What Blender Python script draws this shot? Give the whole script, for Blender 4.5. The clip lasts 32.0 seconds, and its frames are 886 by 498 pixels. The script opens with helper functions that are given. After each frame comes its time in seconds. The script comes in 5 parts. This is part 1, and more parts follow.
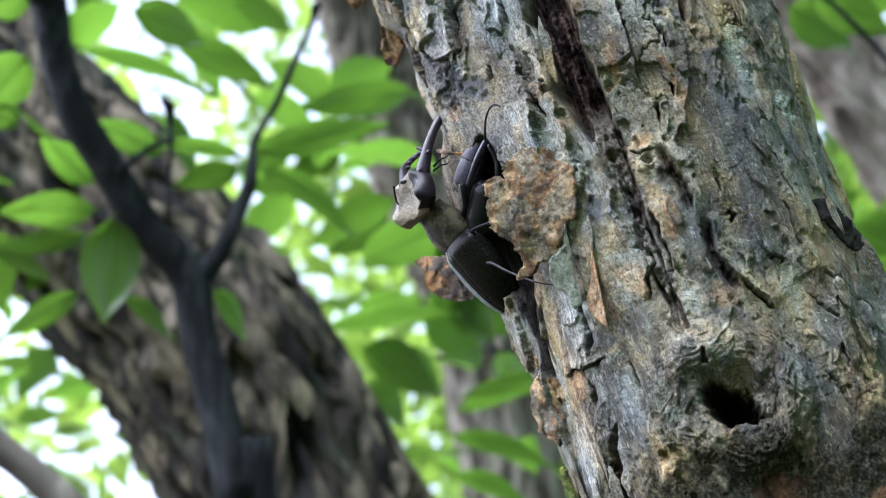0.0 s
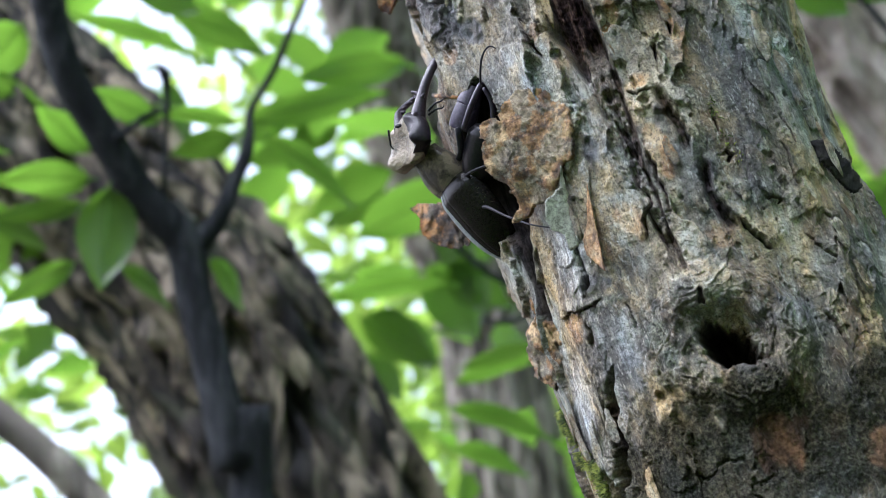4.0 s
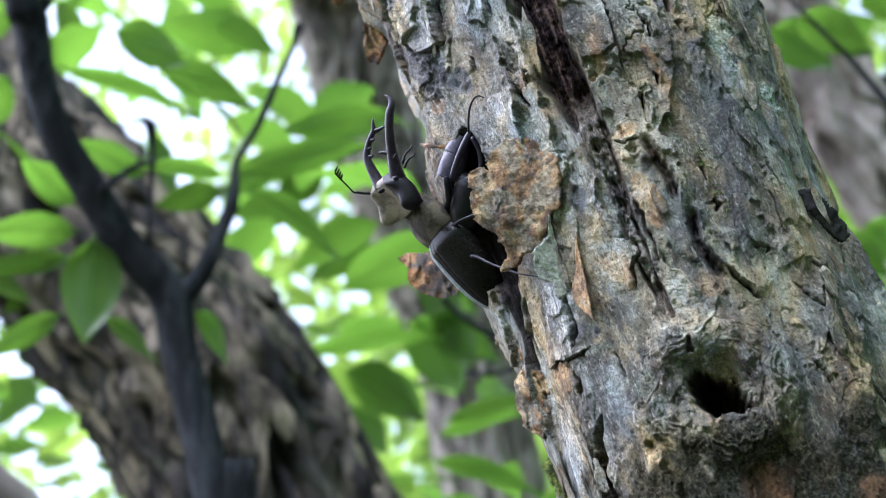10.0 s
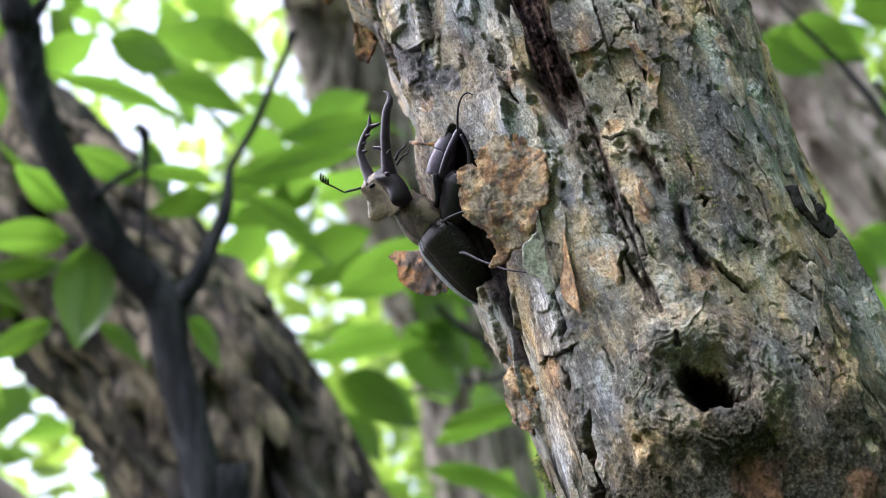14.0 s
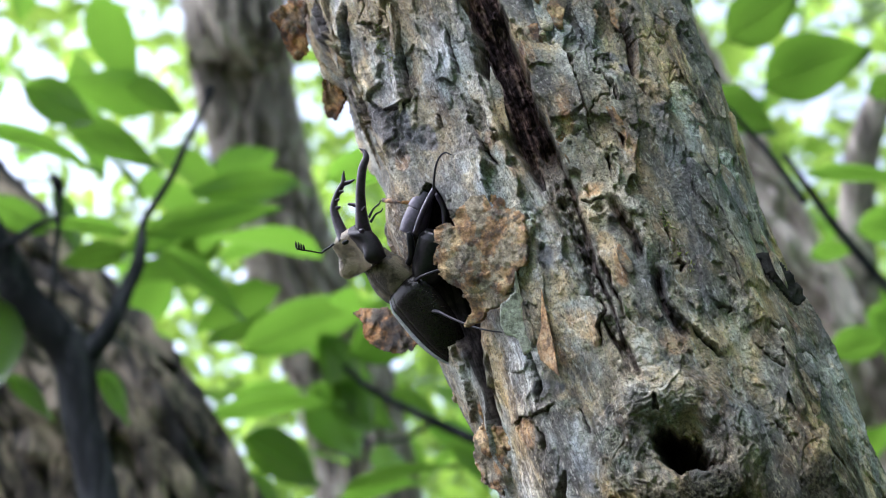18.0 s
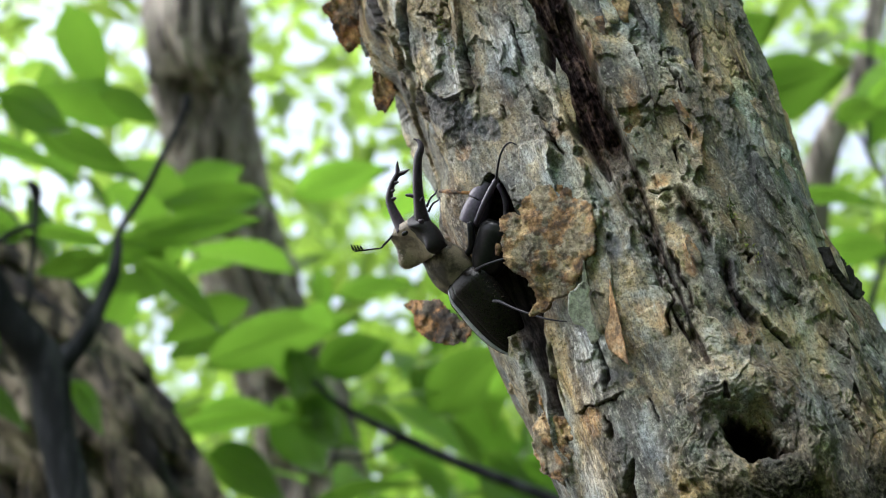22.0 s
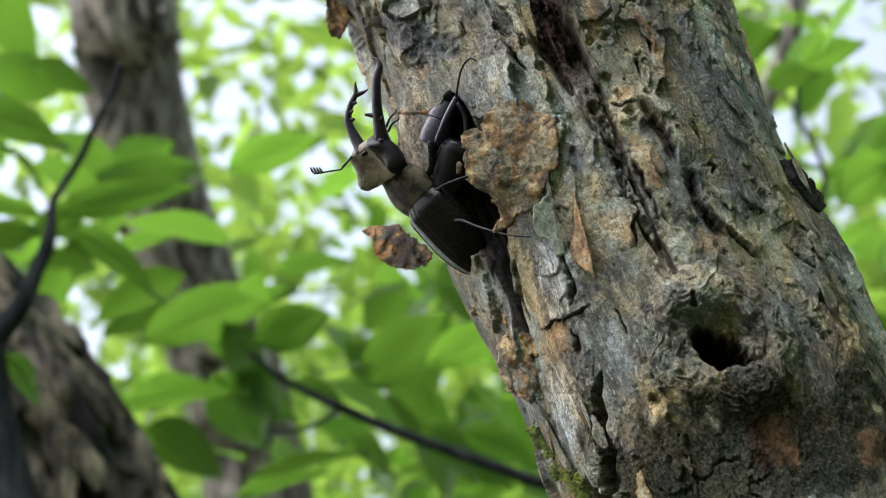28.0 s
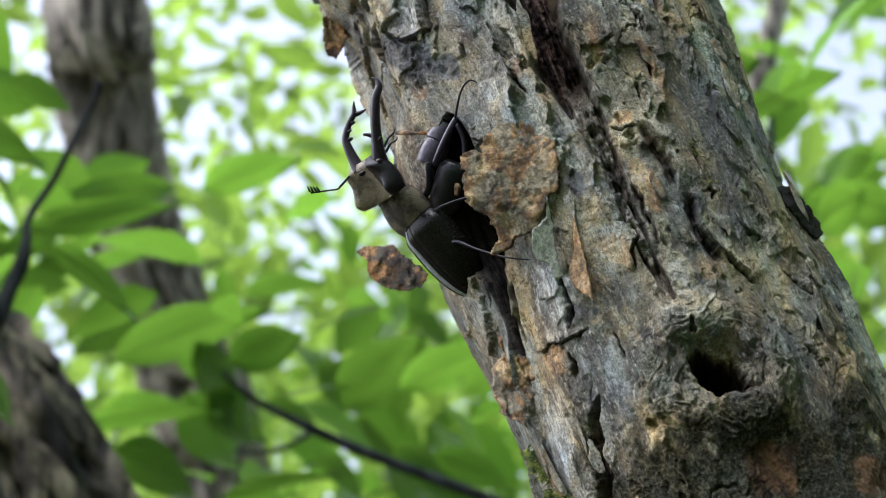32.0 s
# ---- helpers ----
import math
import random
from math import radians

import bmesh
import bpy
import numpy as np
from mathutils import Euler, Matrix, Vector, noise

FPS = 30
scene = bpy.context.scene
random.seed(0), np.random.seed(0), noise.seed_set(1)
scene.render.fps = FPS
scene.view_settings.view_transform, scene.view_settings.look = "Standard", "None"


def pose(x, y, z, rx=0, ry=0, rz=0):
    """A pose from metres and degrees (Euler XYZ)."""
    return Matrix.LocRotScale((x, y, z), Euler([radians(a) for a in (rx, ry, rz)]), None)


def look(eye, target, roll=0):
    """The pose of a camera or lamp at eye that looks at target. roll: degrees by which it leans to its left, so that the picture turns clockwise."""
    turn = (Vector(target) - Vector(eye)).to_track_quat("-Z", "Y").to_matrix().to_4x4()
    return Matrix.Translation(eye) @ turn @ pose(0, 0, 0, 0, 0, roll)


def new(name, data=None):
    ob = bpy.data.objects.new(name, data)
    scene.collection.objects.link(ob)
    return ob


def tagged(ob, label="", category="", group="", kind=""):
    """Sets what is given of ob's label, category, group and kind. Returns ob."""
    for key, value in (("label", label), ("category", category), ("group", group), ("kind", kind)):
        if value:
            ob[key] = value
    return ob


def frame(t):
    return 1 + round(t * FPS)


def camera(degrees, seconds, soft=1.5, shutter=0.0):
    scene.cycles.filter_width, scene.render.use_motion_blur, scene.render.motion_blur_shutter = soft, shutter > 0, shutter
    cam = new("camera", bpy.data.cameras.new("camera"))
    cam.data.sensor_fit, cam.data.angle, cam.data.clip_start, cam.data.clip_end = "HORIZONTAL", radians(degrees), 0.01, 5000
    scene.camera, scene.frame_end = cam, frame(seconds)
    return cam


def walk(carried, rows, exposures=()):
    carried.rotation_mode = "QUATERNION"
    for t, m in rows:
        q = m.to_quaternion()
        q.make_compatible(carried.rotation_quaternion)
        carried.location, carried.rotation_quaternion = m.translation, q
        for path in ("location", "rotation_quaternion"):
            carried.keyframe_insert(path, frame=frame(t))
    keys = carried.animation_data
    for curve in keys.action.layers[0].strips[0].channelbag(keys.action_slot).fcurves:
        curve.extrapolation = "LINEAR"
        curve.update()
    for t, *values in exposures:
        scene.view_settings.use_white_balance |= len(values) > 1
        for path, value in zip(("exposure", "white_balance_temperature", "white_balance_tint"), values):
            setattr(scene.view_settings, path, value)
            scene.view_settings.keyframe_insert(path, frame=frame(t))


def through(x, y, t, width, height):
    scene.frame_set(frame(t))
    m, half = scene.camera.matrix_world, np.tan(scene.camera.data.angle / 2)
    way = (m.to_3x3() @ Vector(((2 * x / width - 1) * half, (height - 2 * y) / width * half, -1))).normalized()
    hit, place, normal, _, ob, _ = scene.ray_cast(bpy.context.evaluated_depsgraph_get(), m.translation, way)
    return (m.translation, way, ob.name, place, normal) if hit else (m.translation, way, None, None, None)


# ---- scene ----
cam = camera(30.0, 32.0, soft=0.6)
cam.data.dof.use_dof = True
cam.data.dof.focus_distance = 0.52
cam.data.dof.aperture_fstop = 16.0
cam.data.dof.aperture_blades = 0

PATH = [
    (0, -2e-05, -2e-05, 1.50011, 109.988, -0.011, 0.031),
    (0.5, 0.00258, 0.00211, 1.49938, 109.825, 0.25, 0.196),
    (1, 0.00301, 0.00211, 1.49884, 109.531, 0.392, 0.278),
    (1.5, 0.00446, 0.00374, 1.49746, 109.465, 0.431, 0.513),
    (2, 0.00464, 0.00344, 1.49735, 109.304, 0.545, 0.487),
    (2.5, 0.00429, 0.0046, 1.49446, 109.45, 0.454, 0.378),
    (3, 0.00254, 0.00313, 1.49491, 109.294, 0.375, 0.251),
    (3.5, 0.00106, 0.00755, 1.49263, 109.263, 0.162, 0.117),
    (5.5, 0.00098, 0.00837, 1.48665, 109.919, 0.131, -0.151),
    (6, 0.00127, 0.00925, 1.48674, 110.028, 0.218, -0.284),
    (6.5, 0.00046, 0.01203, 1.48738, 110.21, 0.253, -0.497),
    (7, 0.00144, 0.01039, 1.48766, 110.26, 0.16, -0.667),
    (7.5, 0.00259, 0.011, 1.48642, 110.545, 0.222, -0.646),
    (8, 0.00144, 0.00886, 1.48624, 110.709, 0.252, -0.602),
    (8.5, 0.00053, 0.00732, 1.48735, 110.786, 0.266, -0.511),
    (9, -1e-05, 0.00758, 1.48661, 111.008, 0.208, -0.525),
    (9.5, -0.0004, 0.01076, 1.48756, 111.173, 0.191, -0.551),
    (10, -0.00038, 0.00895, 1.4887, 111.198, 0.278, -0.516),
    (10.5, 0.00017, 0.00784, 1.48716, 111.415, 0.17, -0.46),
    (11, 0.00132, 0.00719, 1.48645, 111.639, 0.215, -0.336),
    (11.5, 0.00149, 0.00708, 1.48781, 111.593, 0.373, -0.144),
    (12, 5e-05, 0.0088, 1.48695, 111.481, 0.402, -0.117),
    (12.5, -0.00085, 0.00914, 1.48514, 111.425, 0.351, -0.227),
    (13, 9e-05, 0.00914, 1.48456, 111.44, 0.387, -0.407),
    (13.5, 0.00196, 0.00868, 1.48436, 111.498, 0.41, -0.535),
    (15.5, -0.00526, 0.01145, 1.48151, 112.168, 0.167, -1.173),
    (16, -0.00929, 0.00824, 1.48265, 112.617, 0.492, -1.698),
    (16.5, -0.0113, 0.00854, 1.48269, 113.307, 0.747, -2.46),
    (17, -0.0155, 0.00823, 1.48252, 113.619, 0.833, -3.39),
    (17.5, -0.02235, 0.01117, 1.48062, 113.88, 0.649, -4.314),
    (18, -0.02811, 0.00882, 1.48228, 113.663, 0.582, -4.93),
    (18.5, -0.0325, 0.00966, 1.48023, 113.868, 0.601, -5.337),
    (19, -0.04192, 0.01035, 1.47805, 113.976, 0.749, -5.816),
    (19.5, -0.04899, 0.01042, 1.47773, 114.105, 0.773, -6.052),
    (20, -0.05663, 0.01087, 1.47946, 114.16, 0.937, -6.205),
    (20.5, -0.06378, 0.01627, 1.47562, 114.463, 0.854, -6.711),
    (21, -0.06617, 0.01756, 1.47491, 114.486, 0.792, -7.113),
    (21.5, -0.06718, 0.01885, 1.47304, 114.587, 0.78, -7.241),
    (22, -0.06976, 0.01802, 1.47134, 114.568, 0.728, -7.368),
    (22.5, -0.07033, 0.0194, 1.47063, 114.694, 0.897, -7.374),
    (23, -0.07367, 0.02443, 1.46815, 114.947, 1.149, -7.631),
    (23.5, -0.07267, 0.02299, 1.46868, 114.986, 1.315, -7.664),
    (24, -0.07384, 0.0255, 1.46509, 115.413, 1.258, -7.676),
    (24.5, -0.0789, 0.0217, 1.46625, 115.457, 1.615, -7.63),
    (25, -0.08155, 0.02165, 1.46702, 115.5, 2.09, -7.372),
    (25.5, -0.08343, 0.02546, 1.46557, 115.202, 2.685, -7.462),
    (26, -0.08292, 0.03004, 1.46247, 114.957, 2.932, -8.026),
    (26.5, -0.08214, 0.0294, 1.46096, 114.464, 3.088, -8.654),
    (28.5, -0.07927, 0.03511, 1.45162, 114.131, 2.504, -9.391),
    (29, -0.07992, 0.03499, 1.45043, 114.404, 2.395, -9.457),
    (29.5, -0.08037, 0.03683, 1.44592, 115.159, 2.533, -9.703),
    (30, -0.08061, 0.03273, 1.45288, 114.456, 2.587, -9.78),
    (30.5, -0.07456, 0.03477, 1.44962, 114.763, 2.229, -9.424),
    (31, -0.07812, 0.0369, 1.44998, 114.699, 2.321, -10.159),
    (31.5, -0.0827, 0.03572, 1.45301, 114.803, 2.354, -10.513),
    (32, -0.08892, 0.03793, 1.45358, 114.895, 2.286, -10.719),
]

walk(cam, [(t, pose(x, y, z, rx, ry, rz)) for t, x, y, z, rx, ry, rz in PATH],
     [(0, 1.72, 5500, 18), (4, 1.72, 5550, 19), (6, 1.75, 5900, 24), (7.5, 1.76, 5900, 25), (9, 1.82, 5350, 21), (12, 1.80, 5350, 21), (13, 1.78, 5700, 24), (16, 1.72, 5900, 23), (19, 1.56, 5500, 17), (20.5, 1.46, 5800, 14), (23, 1.30, 6150, 10), (26, 1.13, 6250, 10), (29, 1.29, 5950, 14), (32, 1.27, 5850, 15)])

# ---- light ----
world = bpy.data.worlds.new("world")
scene.world = world
world.use_nodes = True
wn = world.node_tree.nodes
sky = wn.new("ShaderNodeTexSky")
sky.sky_type = "NISHITA"
sky.sun_disc = False
sky.sun_elevation = radians(45)
sky.sun_rotation = radians(-70)
sky.air_density = 1.0
sky.dust_density = 3.0
wn["Background"].inputs["Strength"].default_value = 0.15
# an even cloud cover takes most of the blue out of the sky
cloud = wn.new("ShaderNodeHueSaturation")
cloud.inputs["Saturation"].default_value = 0.40
world.node_tree.links.new(sky.outputs[0], cloud.inputs["Color"])
world.node_tree.links.new(cloud.outputs[0], wn["Background"].inputs["Color"])

sun = new("sun", bpy.data.lights.new("sun", "SUN"))
sun.data.energy = 1.9
sun.data.angle = radians(32)
sun.data.color = (1.0, 0.98, 0.95)
sun.matrix_world = look((-1.6, -1.0, 5.0), (0, 0.5, 1.7))

# ---- numeric noise ----
def lattice(ix, iy, seed):
    h = (ix * 374761393 + iy * 668265263 + seed * 1442695041) & 0x7FFFFFFF
    h = ((h ^ (h >> 13)) * 1274126177) & 0x7FFFFFFF
    h = ((h ^ (h >> 16)) * 974711) & 0x7FFFFFFF
    return (h & 0xFFFF) / 65535.0


def vnoise(x, y, seed=0):
    """Smooth value noise, -1 to 1."""
    fx, fy = np.floor(x), np.floor(y)
    ix, iy = fx.astype(np.int64), fy.astype(np.int64)
    a, b = x - fx, y - fy
    a, b = a * a * (3 - 2 * a), b * b * (3 - 2 * b)
    lo = lattice(ix, iy, seed) * (1 - a) + lattice(ix + 1, iy, seed) * a
    hi = lattice(ix, iy + 1, seed) * (1 - a) + lattice(ix + 1, iy + 1, seed) * a
    return (lo * (1 - b) + hi * b) * 2 - 1


def fbm(x, y, octaves=4, seed=0, gain=0.5):
    total, amp = np.zeros_like(x), 1.0
    for k in range(octaves):
        total += amp * vnoise(x * 2 ** k, y * 2 ** k, seed + 17 * k)
        amp *= gain
    return total


def cells(x, y, seed=0):
    """Worley cells: the nearest distance, the second nearest, and a value of the nearest cell."""
    ix, iy = np.floor(x).astype(np.int64), np.floor(y).astype(np.int64)
    d1, d2, val = np.full(x.shape, 9.0), np.full(x.shape, 9.0), np.zeros(x.shape)
    for dx in (-1, 0, 1):
        for dy in (-1, 0, 1):
            cx, cy = ix + dx, iy + dy
            px, py = cx + lattice(cx, cy, seed), cy + lattice(cx, cy, seed + 5)
            d = np.hypot(px - x, py - y)
            near = d < d1
            d2 = np.where(near, d1, np.minimum(d2, d))
            val = np.where(near, lattice(cx, cy, seed + 9), val)
            d1 = np.where(near, d, d1)
    return d1, d2, val


def smooth(lo, hi, x):
    s = np.clip((x - lo) / (hi - lo), 0, 1)
    return s * s * (3 - 2 * s)


# ---- mesh helpers ----
def mesh_object(name, verts, faces, material, parent=None, flat=False, label=""):
    me = bpy.data.meshes.new(name)
    me.from_pydata([tuple(v) for v in verts], [], faces)
    if not flat:
        me.shade_smooth()
    me.materials.append(material)
    ob = new(name, me)
    ob.parent = parent
    if label:
        ob["label"] = label
    return ob


def grid_mesh(name, xyz, material, parent=None, closed=False, attributes=None):
    """A sheet from an array rows x columns x 3; closed joins the last column to the first."""
    rows, cols = xyz.shape[:2]
    idx = np.arange(rows * cols).reshape(rows, cols)
    nxt = np.roll(idx, -1, axis=1)
    if not closed:
        idx, nxt = idx[:, :], nxt
        a, b, c, d = idx[:-1, :-1], idx[:-1, 1:], idx[1:, 1:], idx[1:, :-1]
    else:
        a, b, c, d = idx[:-1], nxt[:-1], nxt[1:], idx[1:]
    quads = np.stack([a, b, c, d], -1).reshape(-1, 4)
    me = bpy.data.meshes.new(name)
    me.vertices.add(rows * cols)
    me.vertices.foreach_set("co", xyz.reshape(-1).astype(np.float32))
    me.loops.add(quads.size)
    me.loops.foreach_set("vertex_index", quads.reshape(-1).astype(np.int32))
    me.polygons.add(len(quads))
    me.polygons.foreach_set("loop_start", np.arange(0, quads.size, 4, dtype=np.int32))
    me.update()
    me.shade_smooth()
    for key, values in (attributes or {}).items():
        at = me.attributes.new(key, "FLOAT", "POINT")
        at.data.foreach_set("value", values.reshape(-1).astype(np.float32))
    me.materials.append(material)
    ob = new(name, me)
    ob.parent = parent
    return ob


def catmull(points, steps):
    pts = [np.array(p, float) for p in points]
    pts = [2 * pts[0] - pts[1]] + pts + [2 * pts[-1] - pts[-2]]
    out = []
    for i in range(1, len(pts) - 2):
        p0, p1, p2, p3 = pts[i - 1:i + 3]
        for k in range(steps):
            s = k / steps
            out.append(0.5 * (2 * p1 + (p2 - p0) * s + (2 * p0 - 5 * p1 + 4 * p2 - p3) * s ** 2 + (3 * p1 - p0 - 3 * p2 + p3) * s ** 3))
    out.append(pts[-2])
    return np.array(out)


def tube(path, sides=10, flatten=1.0, side_axis=None):
    """Rings along a path of (x, y, z, radius) rows. Returns vertices and faces, capped."""
    path = np.asarray(path, float)
    pos, rad = path[:, :3], path[:, 3]
    tang = np.gradient(pos, axis=0)
    tang /= np.linalg.norm(tang, axis=1)[:, None] + 1e-12
    ref = np.array(side_axis if side_axis is not None else (0.0, -1.0, 0.15), float)
    verts, faces = [], []
    for i in range(len(pos)):
        side = np.cross(tang[i], ref)
        side /= np.linalg.norm(side) + 1e-12
        nor = np.cross(side, tang[i])
        for k in range(sides):
            a = 2 * math.pi * k / sides
            verts.append(pos[i] + rad[i] * (math.cos(a) * side + flatten * math.sin(a) * nor))
    for i in range(len(pos) - 1):
        for k in range(sides):
            a, b = i * sides + k, i * sides + (k + 1) % sides
            faces.append((a, b, b + sides, a + sides))
    faces.append(tuple(range(sides))[::-1])
    faces.append(tuple(range((len(pos) - 1) * sides, len(pos) * sides)))
    return verts, faces


# ---- materials ----
def material(name):
    m = bpy.data.materials.new(name)
    m.use_nodes = True
    nt = m.node_tree
    return m, nt, nt.nodes, nt.nodes["Principled BSDF"]


def link(nt, a, b):
    nt.links.new(a, b)


def noise_node(nt, scale, detail=6.0, rough=0.6, stretch=None, seed=0.0):
    tc = nt.nodes.new("ShaderNodeTexCoord")
    mp = nt.nodes.new("ShaderNodeMapping")
    mp.inputs["Location"].default_value = (seed, seed * 0.7, seed * 0.3)
    if stretch:
        mp.inputs["Scale"].default_value = stretch
    nz = nt.nodes.new("ShaderNodeTexNoise")
    nz.inputs["Scale"].default_value = scale
    nz.inputs["Detail"].default_value = detail
    nz.inputs["Roughness"].default_value = rough
    link(nt, tc.outputs["Object"], mp.inputs["Vector"])
    link(nt, mp.outputs[0], nz.inputs["Vector"])
    spread = nt.nodes.new("ShaderNodeMapRange")
    spread.inputs["From Min"].default_value = 0.36
    spread.inputs["From Max"].default_value = 0.64
    link(nt, nz.outputs["Fac"], spread.inputs["Value"])
    return spread.outputs[0]


def ramp(nt, fac, stops):
    r = nt.nodes.new("ShaderNodeValToRGB")
    els = r.color_ramp.elements
    while len(els) < len(stops):
        els.new(0.5)
    for e, (p, col) in zip(els, stops):
        e.position, e.color = p, (*col, 1) if len(col) == 3 else col
    link(nt, fac, r.inputs[0])
    return r.outputs[0]


def mix(nt, fac, a, b, mode="MIX"):
    m = nt.nodes.new("ShaderNodeMix")
    m.data_type, m.blend_type = "RGBA", mode
    for sock, val in ((m.inputs["Factor"], fac), (m.inputs[6], a), (m.inputs[7], b)):
        if hasattr(val, "links"):
            link(nt, val, sock)
        else:
            sock.default_value = val if isinstance(val, float) else (*val, 1)
    return m.outputs[2]


def bump(nt, bsdf, height, strength, distance):
    b = nt.nodes.new("ShaderNodeBump")
    b.inputs["Strength"].default_value = strength
    b.inputs["Distance"].default_value = distance
    link(nt, height, b.inputs["Height"])
    link(nt, b.outputs[0], bsdf.inputs["Normal"])


def attribute(nt, key):
    a = nt.nodes.new("ShaderNodeAttribute")
    a.attribute_name = key
    return a.outputs["Fac"]


def bark_plain(name, dark, mid, light, size, green=0.0):
    m, nt, nodes, bsdf = material(name)
    a = noise_node(nt, size, 8, 0.65, (1, 1, 0.22))
    b = noise_node(nt, size * 0.25, 4, 0.6, (1, 1, 0.5), 3.1)
    col = ramp(nt, a, [(0.25, dark), (0.5, mid), (0.80, light)])
    col = mix(nt, ramp(nt, b, [(0.55, (0, 0, 0)), (0.95, (0.8, 0.8, 0.8))]), col, tuple(0.6 * x for x in mid))
    if green:
        g = noise_node(nt, size * 0.5, 5, 0.6, None, 7.7)
        col = mix(nt, ramp(nt, g, [(0.55, (0, 0, 0)), (0.9, (green, green, green))]), col, (0.06, 0.10, 0.03))
    link(nt, col, bsdf.inputs["Base Color"])
    bsdf.inputs["Roughness"].default_value = 0.85
    bump(nt, bsdf, a, 0.6, 0.005)
    return m


def leaf_material(name, top, vein, through):
    """A thin leaf: glossy face, light passing through."""
    m, nt, nodes, bsdf = material(name)
    oi = nodes.new("ShaderNodeObjectInfo")
    geo = nodes.new("ShaderNodeNewGeometry")
    add = nodes.new("ShaderNodeMath")
    add.operation = "FRACT"
    both = nodes.new("ShaderNodeMath")
    both.operation = "ADD"
    link(nt, oi.outputs["Random"], both.inputs[0])
    link(nt, geo.outputs["Random Per Island"], both.inputs[1])
    link(nt, both.outputs[0], add.inputs[0])
    n = noise_node(nt, 60, 4, 0.6)
    col = mix(nt, n, top, vein)
    col = mix(nt, add.outputs[0], col, tuple(x * 0.42 for x in top), "MIX")
    link(nt, col, bsdf.inputs["Base Color"])
    bsdf.inputs["Roughness"].default_value = 0.30
    tr = nodes.new("ShaderNodeBsdfTranslucent")
    tcol = mix(nt, add.outputs[0], through, tuple(x * 0.45 for x in through))
    link(nt, tcol, tr.inputs["Color"])
    mx = nodes.new("ShaderNodeMixShader")
    mx.inputs[0].default_value = 0.6
    link(nt, bsdf.outputs[0], mx.inputs[1])
    link(nt, tr.outputs[0], mx.inputs[2])
    link(nt, mx.outputs[0], nodes["Material Output"].inputs["Surface"])
    return m

BARK_FAR = bark_plain("far_bark", (0.008, 0.007, 0.007), (0.045, 0.036, 0.030), (0.28, 0.23, 0.17), 22, 0.2)
BARK_PLATE = bark_plain("plate_bark", (0.016, 0.013, 0.011), (0.10, 0.078, 0.058), (0.40, 0.32, 0.23), 34, 0.2)
BARK_PINK = bark_plain("pink_bark", (0.17, 0.13, 0.115), (0.44, 0.36, 0.32), (0.66, 0.57, 0.52), 20)
BARK_GREY = bark_plain("grey_bark", (0.08, 0.067, 0.058), (0.34, 0.29, 0.25), (0.62, 0.55, 0.48), 26, 0.1)
TWIG = bark_plain("twig_bark", (0.010, 0.011, 0.013), (0.020, 0.022, 0.026), (0.045, 0.048, 0.053), 60)
TWIG.node_tree.nodes["Principled BSDF"].inputs["Specular IOR Level"].default_value = 0.2
LEAF = leaf_material("leaf", (0.085, 0.185, 0.032), (0.115, 0.24, 0.040), (0.265, 0.53, 0.050))
CANOPY_LEAF = leaf_material("canopy_leaf", (0.11, 0.22, 0.02), (0.17, 0.28, 0.045), (0.51, 0.77, 0.11))
SOIL = bark_plain("soil", (0.03, 0.025, 0.02), (0.07, 0.05, 0.035), (0.12, 0.09, 0.06), 6)


